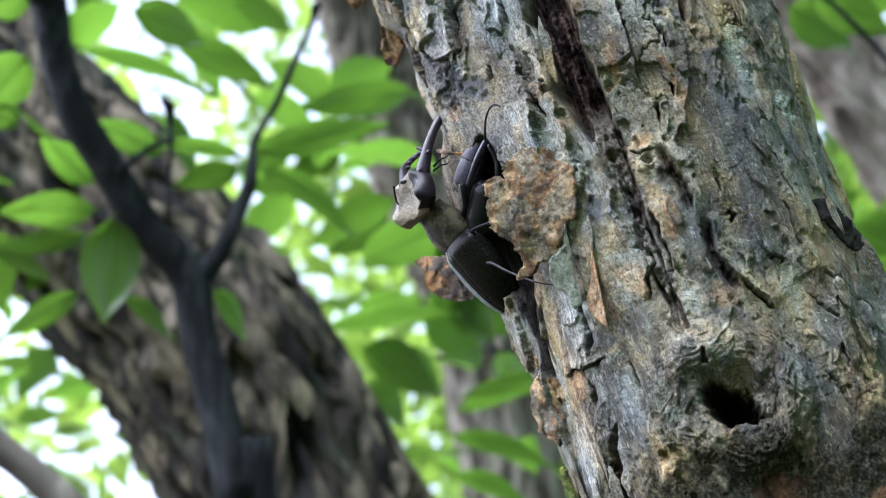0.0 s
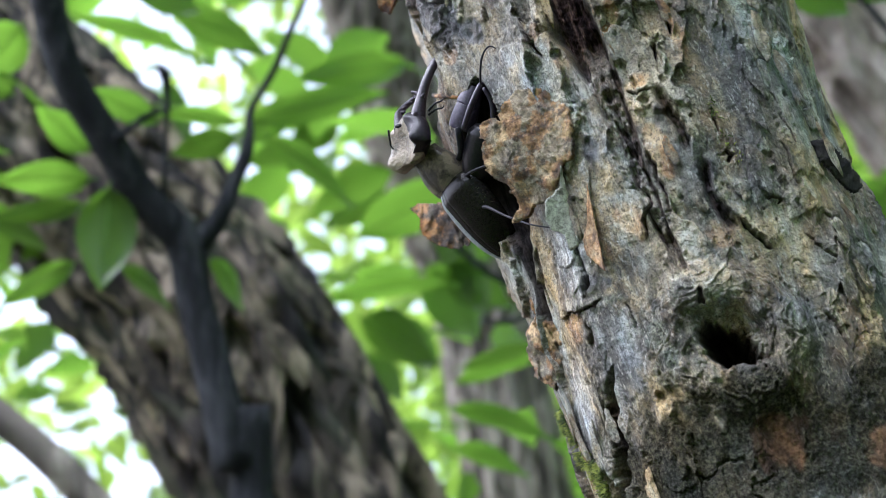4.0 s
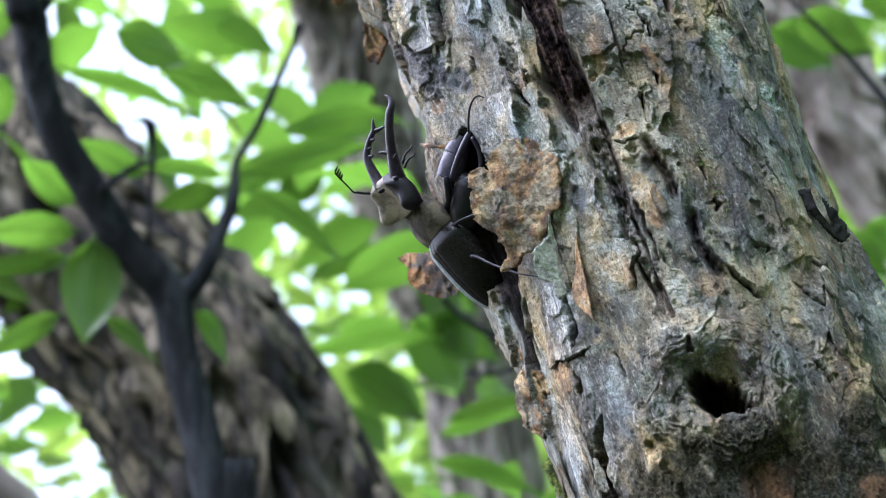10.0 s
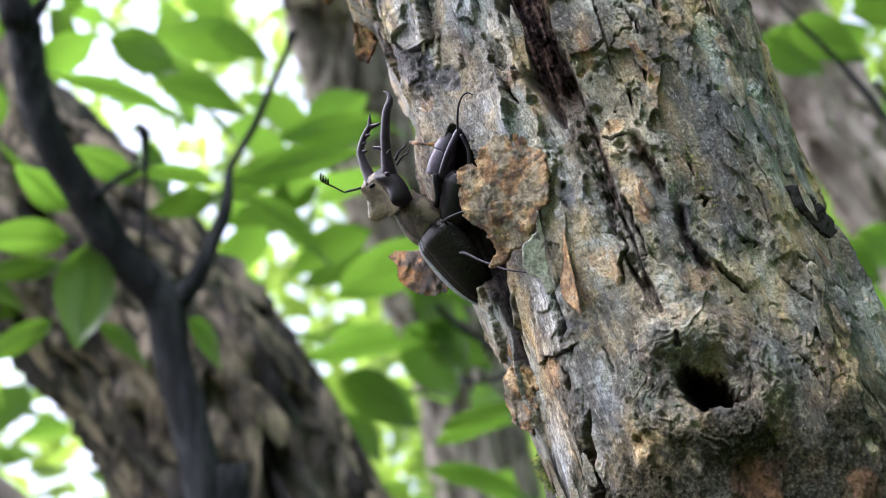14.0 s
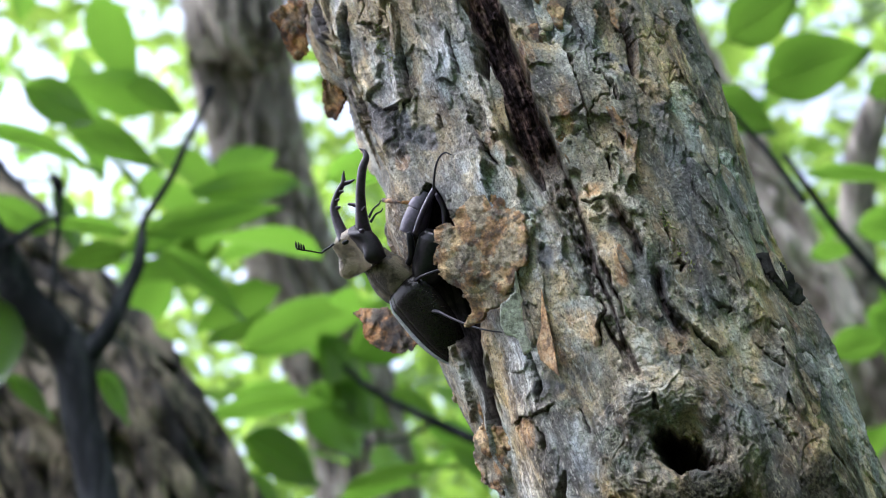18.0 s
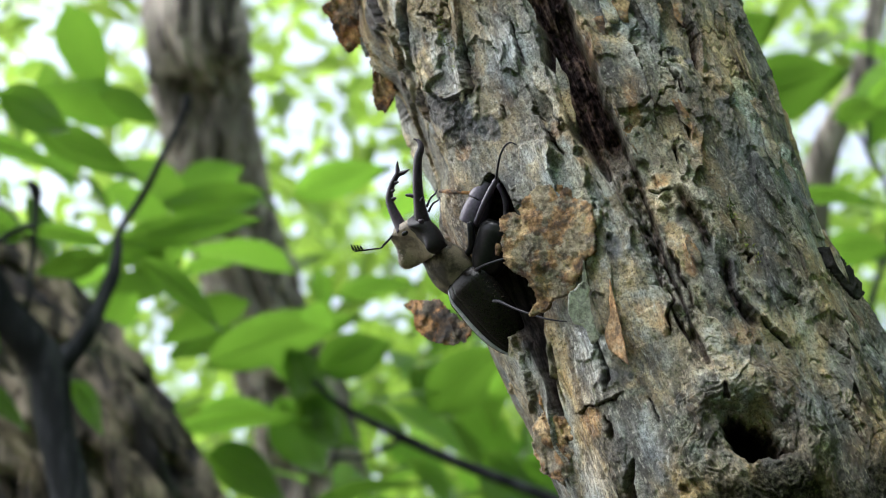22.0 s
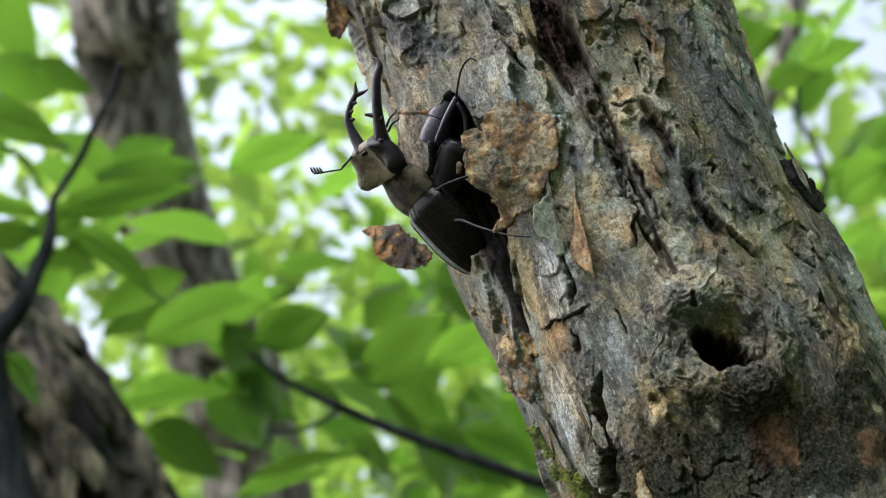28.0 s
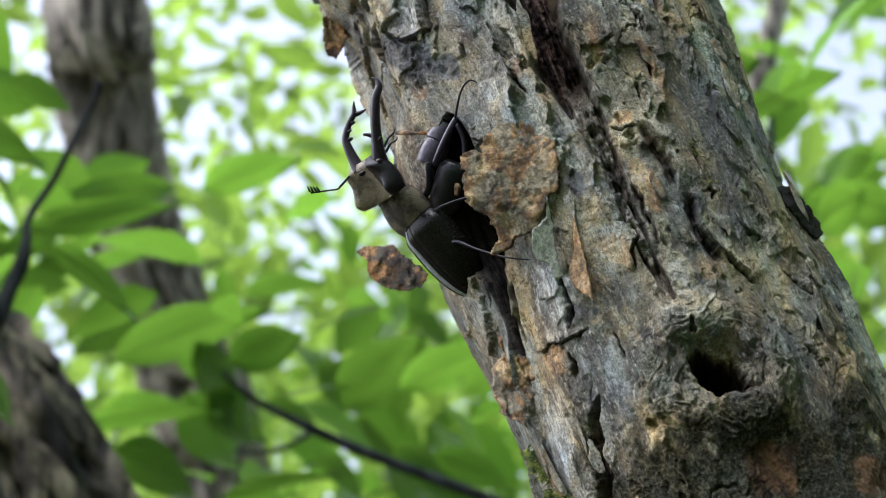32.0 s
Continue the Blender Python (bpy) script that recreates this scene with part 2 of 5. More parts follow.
def trunk_bark(name, plain=False):
    """Flaking bark: grey-beige plates, ochre fresh scars, pale lichen, moss and wet stains."""
    m, nt, nodes, bsdf = material(name)
    fine = noise_node(nt, 950, 8, 0.72)
    mid = noise_node(nt, 95, 7, 0.65, (1, 1, 0.45), 2.0)
    big = noise_node(nt, 26, 5, 0.6, (1, 1, 0.5), 5.0)
    fibre = noise_node(nt, 520, 7, 0.65, (1, 1, 0.12), 9.0)
    col = ramp(nt, mid, [(0.04, (0.046, 0.043, 0.038)), (0.28, (0.135, 0.123, 0.102)), (0.55, (0.250, 0.234, 0.194)), (0.88, (0.47, 0.455, 0.395))])
    col = mix(nt, ramp(nt, big, [(0.48, (0, 0, 0)), (0.80, (0.65, 0.65, 0.65))]), col, ramp(nt, fine, [(0.1, (0.20, 0.20, 0.185)), (0.9, (0.46, 0.46, 0.425))]))
    rust = noise_node(nt, 48, 6, 0.65, (1, 1, 0.55), 12.0)
    col = mix(nt, ramp(nt, rust, [(0.36, (0, 0, 0)), (0.70, (0.82, 0.82, 0.82))]), col, ramp(nt, mid, [(0.15, (0.185, 0.118, 0.056)), (0.75, (0.49, 0.375, 0.205))]))
    film = noise_node(nt, 70, 6, 0.7, None, 27.0)
    col = mix(nt, ramp(nt, film, [(0.50, (0, 0, 0)), (0.85, (0.20, 0.20, 0.20))]), col, (0.14, 0.155, 0.110))
    if not plain:
        col = mix(nt, 1.0, col, ramp(nt, attribute(nt, "tone"), [(0.05, (0.50, 0.49, 0.50)), (0.5, (1.0, 1.0, 1.0)), (0.95, (1.38, 1.36, 1.32))]), "MULTIPLY")
    if not plain:
        ochre = ramp(nt, mid, [(0.2, (0.20, 0.095, 0.042)), (0.5, (0.45, 0.265, 0.125)), (0.8, (0.62, 0.46, 0.27))])
        col = mix(nt, attribute(nt, "ochre"), col, ochre)
        col = mix(nt, attribute(nt, "lichen"), col, ramp(nt, fine, [(0.3, (0.29, 0.315, 0.25)), (0.65, (0.58, 0.605, 0.51))]))
        col = mix(nt, attribute(nt, "bare"), col, ramp(nt, fibre, [(0.2, (0.20, 0.185, 0.17)), (0.5, (0.42, 0.40, 0.37)), (0.8, (0.60, 0.58, 0.54))]))
        col = mix(nt, attribute(nt, "algae"), col, ramp(nt, fine, [(0.2, (0.050, 0.062, 0.048)), (0.8, (0.20, 0.225, 0.175))]))
        col = mix(nt, attribute(nt, "crumb"), col, ramp(nt, noise_node(nt, 420, 6, 0.7, (1, 1, 0.5), 51.0), [(0.15, (0.045, 0.034, 0.028)), (0.5, (0.20, 0.165, 0.13)), (0.9, (0.52, 0.48, 0.42))]))
        rough = nodes.new("ShaderNodeMapRange")
        rough.inputs["To Min"].default_value = 0.52
        rough.inputs["To Max"].default_value = 0.30
        link(nt, attribute(nt, "wet"), rough.inputs["Value"])
        link(nt, rough.outputs[0], bsdf.inputs["Roughness"])
    else:
        bsdf.inputs["Roughness"].default_value = 0.8
    damp = noise_node(nt, 30, 6, 0.7, (1, 1, 0.5), 17.0)
    col = mix(nt, ramp(nt, damp, [(0.56, (0, 0, 0)), (0.86, (0.85, 0.85, 0.85))]), col, ramp(nt, fine, [(0.1, (0.035, 0.032, 0.030)), (0.9, (0.12, 0.11, 0.10))]))
    # dark weathering in streaks along the grain, and fine specks
    streak = noise_node(nt, 150, 7, 0.7, (1, 1, 0.16), 21.0)
    col = mix(nt, ramp(nt, streak, [(0.70, (0, 0, 0)), (0.92, (0.5, 0.5, 0.5))]), col, (0.055, 0.047, 0.040))
    specks = noise_node(nt, 1500, 4, 0.6, None, 31.0)
    col = mix(nt, ramp(nt, specks, [(0.68, (0, 0, 0)), (0.88, (0.6, 0.6, 0.6))]), col, (0.04, 0.034, 0.03))
    pale = noise_node(nt, 700, 6, 0.7, (1, 1, 0.4), 41.0)
    col = mix(nt, ramp(nt, pale, [(0.70, (0, 0, 0)), (0.95, (0.5, 0.5, 0.5))]), col, (0.56, 0.52, 0.44))
    if not plain:
        col = mix(nt, attribute(nt, "wet"), col, ramp(nt, mid, [(0.25, (0.022, 0.021, 0.026)), (0.8, (0.13, 0.13, 0.145))]))
        col = mix(nt, attribute(nt, "moss"), col, ramp(nt, fine, [(0.1, (0.007, 0.007, 0.006)), (0.5, (0.028, 0.028, 0.021)), (0.9, (0.075, 0.072, 0.052))]))
        col = mix(nt, attribute(nt, "red"), col, ramp(nt, mid, [(0.2, (0.045, 0.026, 0.018)), (0.8, (0.17, 0.095, 0.055))]))
        # dark inner bark of the furrow, plus shade painted into cracks and gaps
        col = mix(nt, attribute(nt, "inner_and_shade"), col, ramp(nt, fibre, [(0.15, (0.010, 0.007, 0.008)), (0.55, (0.038, 0.024, 0.025)), (0.95, (0.15, 0.105, 0.092))]))
        # dark rotten wood, blackened further to paint the shade of the hollows
        col = mix(nt, attribute(nt, "rot_and_shade"), col, ramp(nt, fibre, [(0.30, (0.012, 0.009, 0.009)), (0.8, (0.050, 0.038, 0.033))]))
    drift = noise_node(nt, 34, 5, 0.65, (1, 1, 0.6), 71.0)
    col = mix(nt, 1.0, col, ramp(nt, drift, [(0.1, (0.86, 0.98, 1.10)), (0.5, (0.97, 1.0, 0.97)), (0.9, (1.13, 1.03, 0.80))]), "MULTIPLY")
    col = mix(nt, 0.42, col, ramp(nt, fine, [(0.1, (0.5, 0.49, 0.48)), (0.5, (1.0, 1.0, 1.0)), (0.9, (1.45, 1.45, 1.43))]), "MULTIPLY")
    col = mix(nt, 0.16, col, ramp(nt, fibre, [(0.1, (0.5, 0.48, 0.46)), (0.5, (1.0, 1.0, 1.0)), (0.9, (1.4, 1.4, 1.4))]), "MULTIPLY")
    link(nt, col, bsdf.inputs["Base Color"])
    bsdf.inputs["Specular IOR Level"].default_value = 0.45
    if not plain:
        dull = nodes.new("ShaderNodeMapRange")
        dull.inputs["To Min"].default_value = 0.45
        dull.inputs["To Max"].default_value = 0.03
        least = nodes.new("ShaderNodeMath")
        least.operation = "MAXIMUM"
        link(nt, attribute(nt, "rot_and_shade"), least.inputs[0])
        link(nt, attribute(nt, "moss"), least.inputs[1])
        deepest = nodes.new("ShaderNodeMath")
        deepest.operation = "MAXIMUM"
        link(nt, least.outputs[0], deepest.inputs[0])
        link(nt, attribute(nt, "inner_and_shade"), deepest.inputs[1])
        link(nt, deepest.outputs[0], dull.inputs["Value"])
        link(nt, dull.outputs[0], bsdf.inputs["Specular IOR Level"])
    knobs = noise_node(nt, 380, 5, 0.65, (1, 1, 0.8), 61.0)
    both = nodes.new("ShaderNodeMath")
    both.operation = "MULTIPLY_ADD"
    both.inputs[1].default_value = 0.5
    link(nt, fine, both.inputs[0])
    link(nt, knobs, both.inputs[2])
    bump(nt, bsdf, both.outputs[0], 0.9, 0.0007)
    return m


BARK = trunk_bark("bark")
FLAKE = trunk_bark("flake_bark", True)

# ---- ground ----
gx, gy = np.meshgrid(np.linspace(-1, 1, 90) ** 3 * 300, np.linspace(-1, 1, 90) ** 3 * 300)
ground = grid_mesh("ground", np.stack([gx, gy, 0.06 * fbm(gx * 0.6, gy * 0.6, 4, 2)], -1), SOIL)
tagged(ground, "dark forest floor of bare soil and litter", "ground", kind="structure")


# ---- the near trunk ----
AXIS = np.array((-0.314, 0.0063, 0.9494))
AXIS /= np.linalg.norm(AXIS)
FORE = np.array((0.0, 1.0, 0.0)) - AXIS * AXIS[1]
FORE /= np.linalg.norm(FORE)
SIDE = np.cross(FORE, AXIS)
FOOT = np.array((0.0785, 0.5359, 1.6951))
TRUNK = Matrix([[SIDE[k], FORE[k], AXIS[k], FOOT[k]] for k in range(3)] + [[0, 0, 0, 1]])
RADIUS, TAPER = 0.0632, 0.035


# the main furrow: along, round, half width
FURROW = np.array([(-48, -20, 1.0), (-40, -22, 2.0), (-25, -22, 2.6), (-8, -21, 3.0), (8, -21, 4.0), (22, -22, 5.5), (36, -23.5, 7.0), (50, -24, 7.2), (65, -24, 7.0), (80, -22.5, 6.6), (110, -21, 7.0), (150, -22, 8.0)])
# lips of bark that stand up: points (mm round, mm along) with the plate on the near hand, rise, reach, width and depth of the gap below
LEDGES = [
    ([(-51, 107), (-54, 97.5), (-57, 88), (-57.5, 80.5), (-57.5, 76.5), (-61.5, 76), (-67, 78), (-71.5, 84.5), (-73, 91)], 2.6, 9, 0.9, 1.5),  # plate over the wet patch
    ([(-25, 99), (-27.5, 91.5), (-29.5, 81), (-30, 73), (-30.5, 64), (-30.5, 56.5), (-31, 50.5), (-31.5, 43), (-31.5, 34.5), (-30, 27.5), (-29, 17.5), (-33.5, 15.5)], 2.0, 7, 0, 0),  # furrow, upslope lip
    ([(-15.5, 28.5), (-16, 37.5), (-16, 45.5), (-16.5, 51), (-18, 53.5), (-17.5, 61.5), (-16, 68), (-15.5, 76.5), (-17, 86), (-16.5, 95)], 2.2, 6, 0, 0),  # furrow, ochre lip
    ([(-5, 72.5), (-3.5, 63.5), (-4.5, 56), (-5.5, 47.5), (-5.5, 39), (-6.5, 31)], 1.8, 8, 1.0, 1.2),
    ([(6.5, 43.5), (7, 48.5), (5, 53.5)], 1.3, 6, 0.8, 1.5),
    ([(3.5, 27.5), (4.5, 33), (3, 37)], 1.3, 5, 0.8, 1.8),
    ([(-4, 15.5), (-3.5, 22), (-3, 27.5)], 2.0, 7, 1.2, 2.5),
    ([(-5.5, -12.5), (-4.5, -6), (-4.5, -1.5), (-5.5, 3), (-6.5, 9.5), (-7, 15.5)], 1.9, 10, 2.6, 2.2),
    ([(1, -38), (-1, -33), (-2.5, -26.5), (-2.5, -21.5), (-2, -15.5), (-3, -12)], 1.9, 10, 2.8, 2.2),
    ([(8.5, -47.5), (5.5, -41.5), (3.5, -37.5), (0, -33)], 1.6, 7, 0.9, 1.4),
    ([(17, 51), (17.5, 55), (21, 64.5), (20.5, 71.5), (22.5, 81.5)], 1.7, 9, 2.2, 2.2),
    ([(17.5, 44), (18, 47.5), (17, 49.5)], 1.2, 5, 0.7, 1.2),
    ([(44.5, 84.5), (39, 74), (37, 66.5)], 0.9, 5, 0.7, 1.2),
    ([(-67.5, 124.5), (-71.5, 112), (-75.5, 102), (-81, 98.5)], 2.2, 8, 1.6, 1.8),
    ([(-78.5, 94), (-81, 85), (-81, 78.5)], 2.0, 7, 1.2, 2.2),
    ([(-35.5, 91.5), (-36.5, 83.5), (-37.5, 76.5), (-37, 72)], 1.7, 9, 0.7, 1.0),
    ([(-39, 55.5), (-38.5, 49), (-38, 41), (-36.5, 35.5)], 1.6, 7, 0.9, 1.6),
    ([(-47.5, -40.5), (-52.5, -41.5), (-58.5, -40), (-62.5, -38.5), (-68.5, -38.5), (-73.5, -36)], 1.0, 14, 0.6, 1.0),  # broken lower edge of the grey plate
    ([(-8.5, 13), (-13.5, 13.5), (-17, 16)], 0.8, 7, 0.5, 0.4),
    ([(-28.5, -13.5), (-23, -16.5), (-22.5, -20.5), (-26.5, -25), (-28.5, -32.5)], 1.6, 9, 0.8, 1.0),  # torn edge of the pink plate
    ([(-17.5, -27.5), (-17, -19), (-16.5, -10), (-18, -2.5)], 1.7, 9, 1.0, 1.2),
    ([(-50.5, 65.5), (-51, 60)], 1.0, 5, 0.6, 1.4),
    ([(-85.5, 137), (-84, 125.5), (-82.5, 119)], 2.0, 7, 1.4, 1.6),
    ([(-81.5, 79), (-79.5, 73), (-76, 64.5)], 1.4, 6, 0.6, 0.9),
    ([(20, -82.5), (19.5, -73), (17, -67)], 1.0, 7, 0.6, 0.8),
]
# open cracks: points, half widths at both ends, depth
CRACKS = [
    ([(26, -13.5), (26, -18.5), (26, -24.5), (26.5, -30), (31.5, -36)], 0.5, 0.7, 2.2),
    ([(22, -44), (30, -56), (33.5, -64.5), (36, -74.5), (38.5, -82), (43, -90), (46.5, -100)], 0.7, 0.9, 3.2),  # long crack down the flank
    ([(26, 7.5), (29.5, 1.5), (29.5, -6), (31.5, -10), (31.5, -14.5)], 0.45, 0.45, 1.8),
    ([(11.5, -30), (15, -31), (17.5, -32.5), (15, -33.5)], 0.5, 0.4, 1.6),
    ([(30, -38.5), (32.5, -42.5), (31.5, -46)], 0.8, 0.6, 2.2),
    ([(-50.5, -18.5), (-51, -24.5), (-51, -30.5), (-51.5, -34.5), (-54, -38)], 1.0, 1.1, 3.4),
    ([(-58.5, -44.5), (-58, -47.5), (-59.5, -52.5)], 0.4, 1.9, 2.6),  # small torn hole
    ([(-69.5, -13), (-71.5, -19.5), (-74.5, -26), (-75.5, -32)], 0.6, 0.9, 3.0),
    ([(-54.5, -61), (-59.5, -66), (-63, -74), (-67, -85.5), (-73, -96), (-80, -108)], 0.5, 8.0, 5.0),  # damp groove under the knot
    ([(5.5, -0.5), (5.5, -3.5), (5.5, -6)], 0.6, 0.5, 1.6),
    ([(5, -12.5), (6.5, -14.5), (4.5, -16.5)], 0.7, 0.6, 1.8),
    ([(-18.5, -51), (-18.5, -56.5)], 1.0, 1.0, 3.0),
    ([(-41.5, -44.5), (-42, -50), (-42, -54)], 0.4, 0.7, 1.8),
]
# the beetles' crevice: along, round, half width
CREVICE = np.array([(48, -65.5, 0.8), (46, -66, 2.6), (42, -68, 5.6), (36, -68.5, 7.6), (23, -70.5, 10), (8, -73, 9.5), (-1, -74, 7.0), (-8, -74.5, 4.6), (-18, -76.5, 3.4), (-28, -78.5, 2.4), (-36, -80, 1.2), (-40, -81, 0.4)])[::-1]
KNOT = (-16.0, -68.0)


def segment_distance(u, v, a, b):
    d = (b[0] - a[0], b[1] - a[1])
    s = np.clip(((u - a[0]) * d[0] + (v - a[1]) * d[1]) / (d[0] ** 2 + d[1] ** 2), 0, 1)
    return np.hypot(u - a[0] - s * d[0], v - a[1] - s * d[1]), s


def blob(u, v, cu, cv, su, sv):
    return np.exp(-((u - cu) / su) ** 2 - ((v - cv) / sv) ** 2)


def polyline(u, v, pts):
    """The distance from a line of points, negative on the plate's hand, and the run from 0 to 1 along it."""
    best, run, hand = np.full(u.shape, 99.0), np.zeros(u.shape), np.ones(u.shape)
    n = len(pts) - 1
    for i in range(n):
        p, q = pts[i], pts[i + 1]
        d, s = segment_distance(u, v, p, q)
        near = d < best
        cross = (q[0] - p[0]) * (v - p[1]) - (q[1] - p[1]) * (u - p[0])
        hand = np.where(near, np.sign(cross), hand)
        run = np.where(near, (i + s) / n, run)
        best = np.where(near, d, best)
    return best * hand, run


def patches(u, v, rows):
    return np.maximum.reduce([k * blob(u, v, cu, cv, su, sv) for cu, cv, su, sv, k in rows])


OCHRE = [(-15, 63, 2.2, 9, 1.1), (-12, 41, 3, 10, 1), (-14, -8, 5, 10, 1.1), (-29, -22, 7, 8, 0.8), (-17, -40, 5, 9, 0.9), (5, 26, 4, 9, 0.8), (-36, 45, 3, 5, 0.9), (-32, 34, 3, 5, 0.9), (-51, 68, 3, 5, 0.7),
         (-70, 60, 3.5, 3.5, 1.1), (-98, 108, 7, 9, 1), (-88, 116, 3, 4, 1), (-12, 16, 5, 4, 0.8), (-5, -37, 8, 5, 0.7), (-40, -28, 3, 8, 0.8), (4, -101, 9, 7, 0.8), (24, 60, 6, 9, 0.6), (-66, -44, 7, 5, 0.8)]
LICHEN = [(35, 35, 11, 9, 1.1), (40, 20, 10, 10, 1.0), (30, 46, 8, 4, 0.9), (19, -13, 9, 6, 0.55), (23, -1, 7, 6, 0.55), (-55, 96, 8, 12, 0.5)]
WET = [(-66, 71, 8, 8, 1.2), (-60, 62, 7, 6, 1.1), (-74, 79, 5, 9, 1.1), (8, 60, 6, 4, 1.1), (-34, 5, 4, 8, 1), (13, 55, 5, 3, 0.9), (-50, -34, 4, 3, 1), (-44, -37, 4, 3, 1), (20, 37, 4, 4, 0.8), (-2, -18, 2.4, 6, 0.9),
       (-88, 125, 6, 11, 0.9), (-73, 108, 3, 11, 1), (-10, 6, 2.5, 7, 0.9), (-82, 88, 4, 7, 0.9)]
BARE = [(-41, 86, 5, 13, 1), (-61, 98, 6, 14, 0.9), (-58, -26, 10, 12, 1), (-50, -52, 9, 10, 1), (-28, 24, 3, 5, 1), (-90, 84, 6, 6, 1.1), (-47, 46, 4, 5, 0.8), (-30, 11, 3, 6, 0.9), (-30, 68, 2.6, 9, 1), (-72, -58, 11, 9, 1),
        (-80, -74, 8, 14, 1), (-60, 84, 4, 7, 0.9), (-68, 46, 5, 8, 0.8), (2, 70, 5, 9, 0.5)]
ALGAE = [(-4, 25, 6, 5, 1), (10, 5, 8, 5, 1), (-8, -23, 4, 8, 1), (1, 7, 4, 5, 0.9), (6, 70, 6, 5, 0.9), (-73, 88, 3.5, 5, 1), (-43, -42, 6, 3, 1), (-37, -58, 5, 5, 1), (-36, -70, 5, 5, 1), (-54, 88, 2.5, 5, 1), (40, 63, 3, 2, 1.1),
         (-20, -92, 24, 9, 0.9), (-48, 28, 6, 7, 0.6), (30, -60, 10, 14, 0.5)]
CRUMB = [(-20, 21, 4, 9, 1), (-21, 3, 4, 10, 1), (-22, -11, 4, 8, 1), (-22, -28, 4, 9, 1), (-22, -40, 4, 6, 1), (-20, 36, 4, 8, 1), (-68, 68, 9, 11, 0.9), (-40, 48, 5, 6, 0.6)]


def bark_fields(u, v):
    """Relief in mm of the bark at u mm round the trunk and v mm along it, and the masks of its surfaces."""
    rag = fbm(u / 5, v / 7, 4, 50)
    fray = fbm(u / 1.6 + 9, v / 2.0, 3, 52)
    w = u + 5 * fbm(u / 34, v / 70, 3, 3) + 0.5 * rag
    # broad plates whose edges lift and break off
    p1 = w / 19 + 1.0 * vnoise(u / 40, v / 45, 14) + 0.10 * rag
    saw1 = p1 - np.floor(p1)
    amp1 = smooth(-0.1, 0.8, vnoise(np.floor(p1) * 7.3, v / 40, 15))
    p3 = v / 27 + 1.5 * fbm(u / 20, v / 40, 3, 19) + 0.22 * rag
    saw3 = p3 - np.floor(p3)
    amp3 = smooth(0.2, 0.9, vnoise(u / 14, np.floor(p3) * 3.7, 24))
    h = 2.4 * fbm(u / 26, v / 48, 2, 7) + 3.6 * amp1 * saw1 ** 3 + 1.2 * amp3 * (1 - saw3) ** 2.5 + (-2.8) * blob(u, v, 72, -12, 26, 45) + 3.5 * blob(u, v, 60, 66, 13, 30)
    e1, e2, lot = cells(w / 20 + 0.25 * rag, v / 34 + 0.25 * fbm(u / 12, v / 12, 3, 88), 87)
    h += (2.0 - 1.2 * smooth(-15, 15, u)) * (lot > 0.6) * smooth(0.02, 0.07, e2 - e1)
    tone = np.clip(0.5 + 0.9 * (lot - 0.5) * smooth(0.0, 0.1, e2 - e1) + 0.35 * vnoise(np.floor(p1) * 3.1, v / 50, 17) + 0.25 * vnoise(u / 9, v / 14, 18), 0, 1)
    # lumps, pits and grit
    lumps = fbm(u / 6.5, v / 8.5, 3, 31)
    pits = np.clip(fbm(u / 2.6, v / 3.2, 4, 33), -1.2, 1.2)
    grit = fbm(u / 1.3, v / 1.6, 3, 35)
    coarse = smooth(-0.1, 0.7, vnoise(u / 20, v / 26, 36))
    h += 0.30 * lumps + (0.08 + 0.24 * coarse) * pits + (0.05 + 0.10 * coarse) * grit + 0.08 * rag
    holes = fbm(u / 2.2 + 31, v / 2.8, 2, 39)
    h -= 0.8 * smooth(0.72, 0.95, holes) * smooth(-0.1, 0.5, vnoise(u / 18, v / 18, 40))
    crack = np.abs(fbm(w / 13, v / 36, 3, 41))
    h -= (1.4 - 0.9 * smooth(-15, 15, u)) * (1 - smooth(0.0, 0.05, crack)) * smooth(0.1, 0.6, vnoise(u / 16, v / 20, 44))
    inner_and_shade = np.zeros_like(h)
    strand = vnoise(u / 1.1 + 0.6 * rag, v / 13, 83)
    # the main furrow with its dead fibres
    mid = np.interp(v, FURROW[:, 0], FURROW[:, 1]) + 0.9 * vnoise(v / 9, v * 0, 91)
    half = np.interp(v, FURROW[:, 0], FURROW[:, 2], 0.01, 9)
    inside = np.abs(u - mid) / half + 0.12 * rag
    cut = (1 - smooth(0.72, 1.02, inside)) * smooth(-48, -40, v)
    open_part = smooth(20, 40, v)
    crumb = np.clip(patches(u, v, CRUMB) + 0.35 * fray * patches(u, v, CRUMB), 0, 1)
    depth = 2.2 + 5.8 * open_part
    strips = smooth(-0.25, 0.35, fbm(u / 2.2, v / 11, 3, 97))
    h = h * (1 - 0.8 * cut) - cut * (depth + 1.3 * strand + 1.0 * vnoise(u / 2.6, v / 30, 85) + (1 - open_part) * (1.6 * fbm(u / 2.4, v / 5.5, 3, 86) + 2.0 * (strips - 0.5)))
    h -= cut * open_part * 3.0 * smooth(0.0, 0.6, vnoise(u / 5, v / 16, 87)) * (u > mid)
    inner_and_shade = np.maximum(inner_and_shade, cut * (0.80 * strips + (1 - 0.80 * strips) * open_part))
    h += crumb * (1 - open_part * cut) * (0.75 * fbm(u / 2.0, v / 3.8, 4, 92) + 0.45 * grit)
    # lips
    ju, jv = u + 0.5 * rag + 0.25 * fray, v + 0.6 * fbm(u / 4, v / 4, 3, 94) + 0.25 * fray
    shade = np.zeros_like(h)
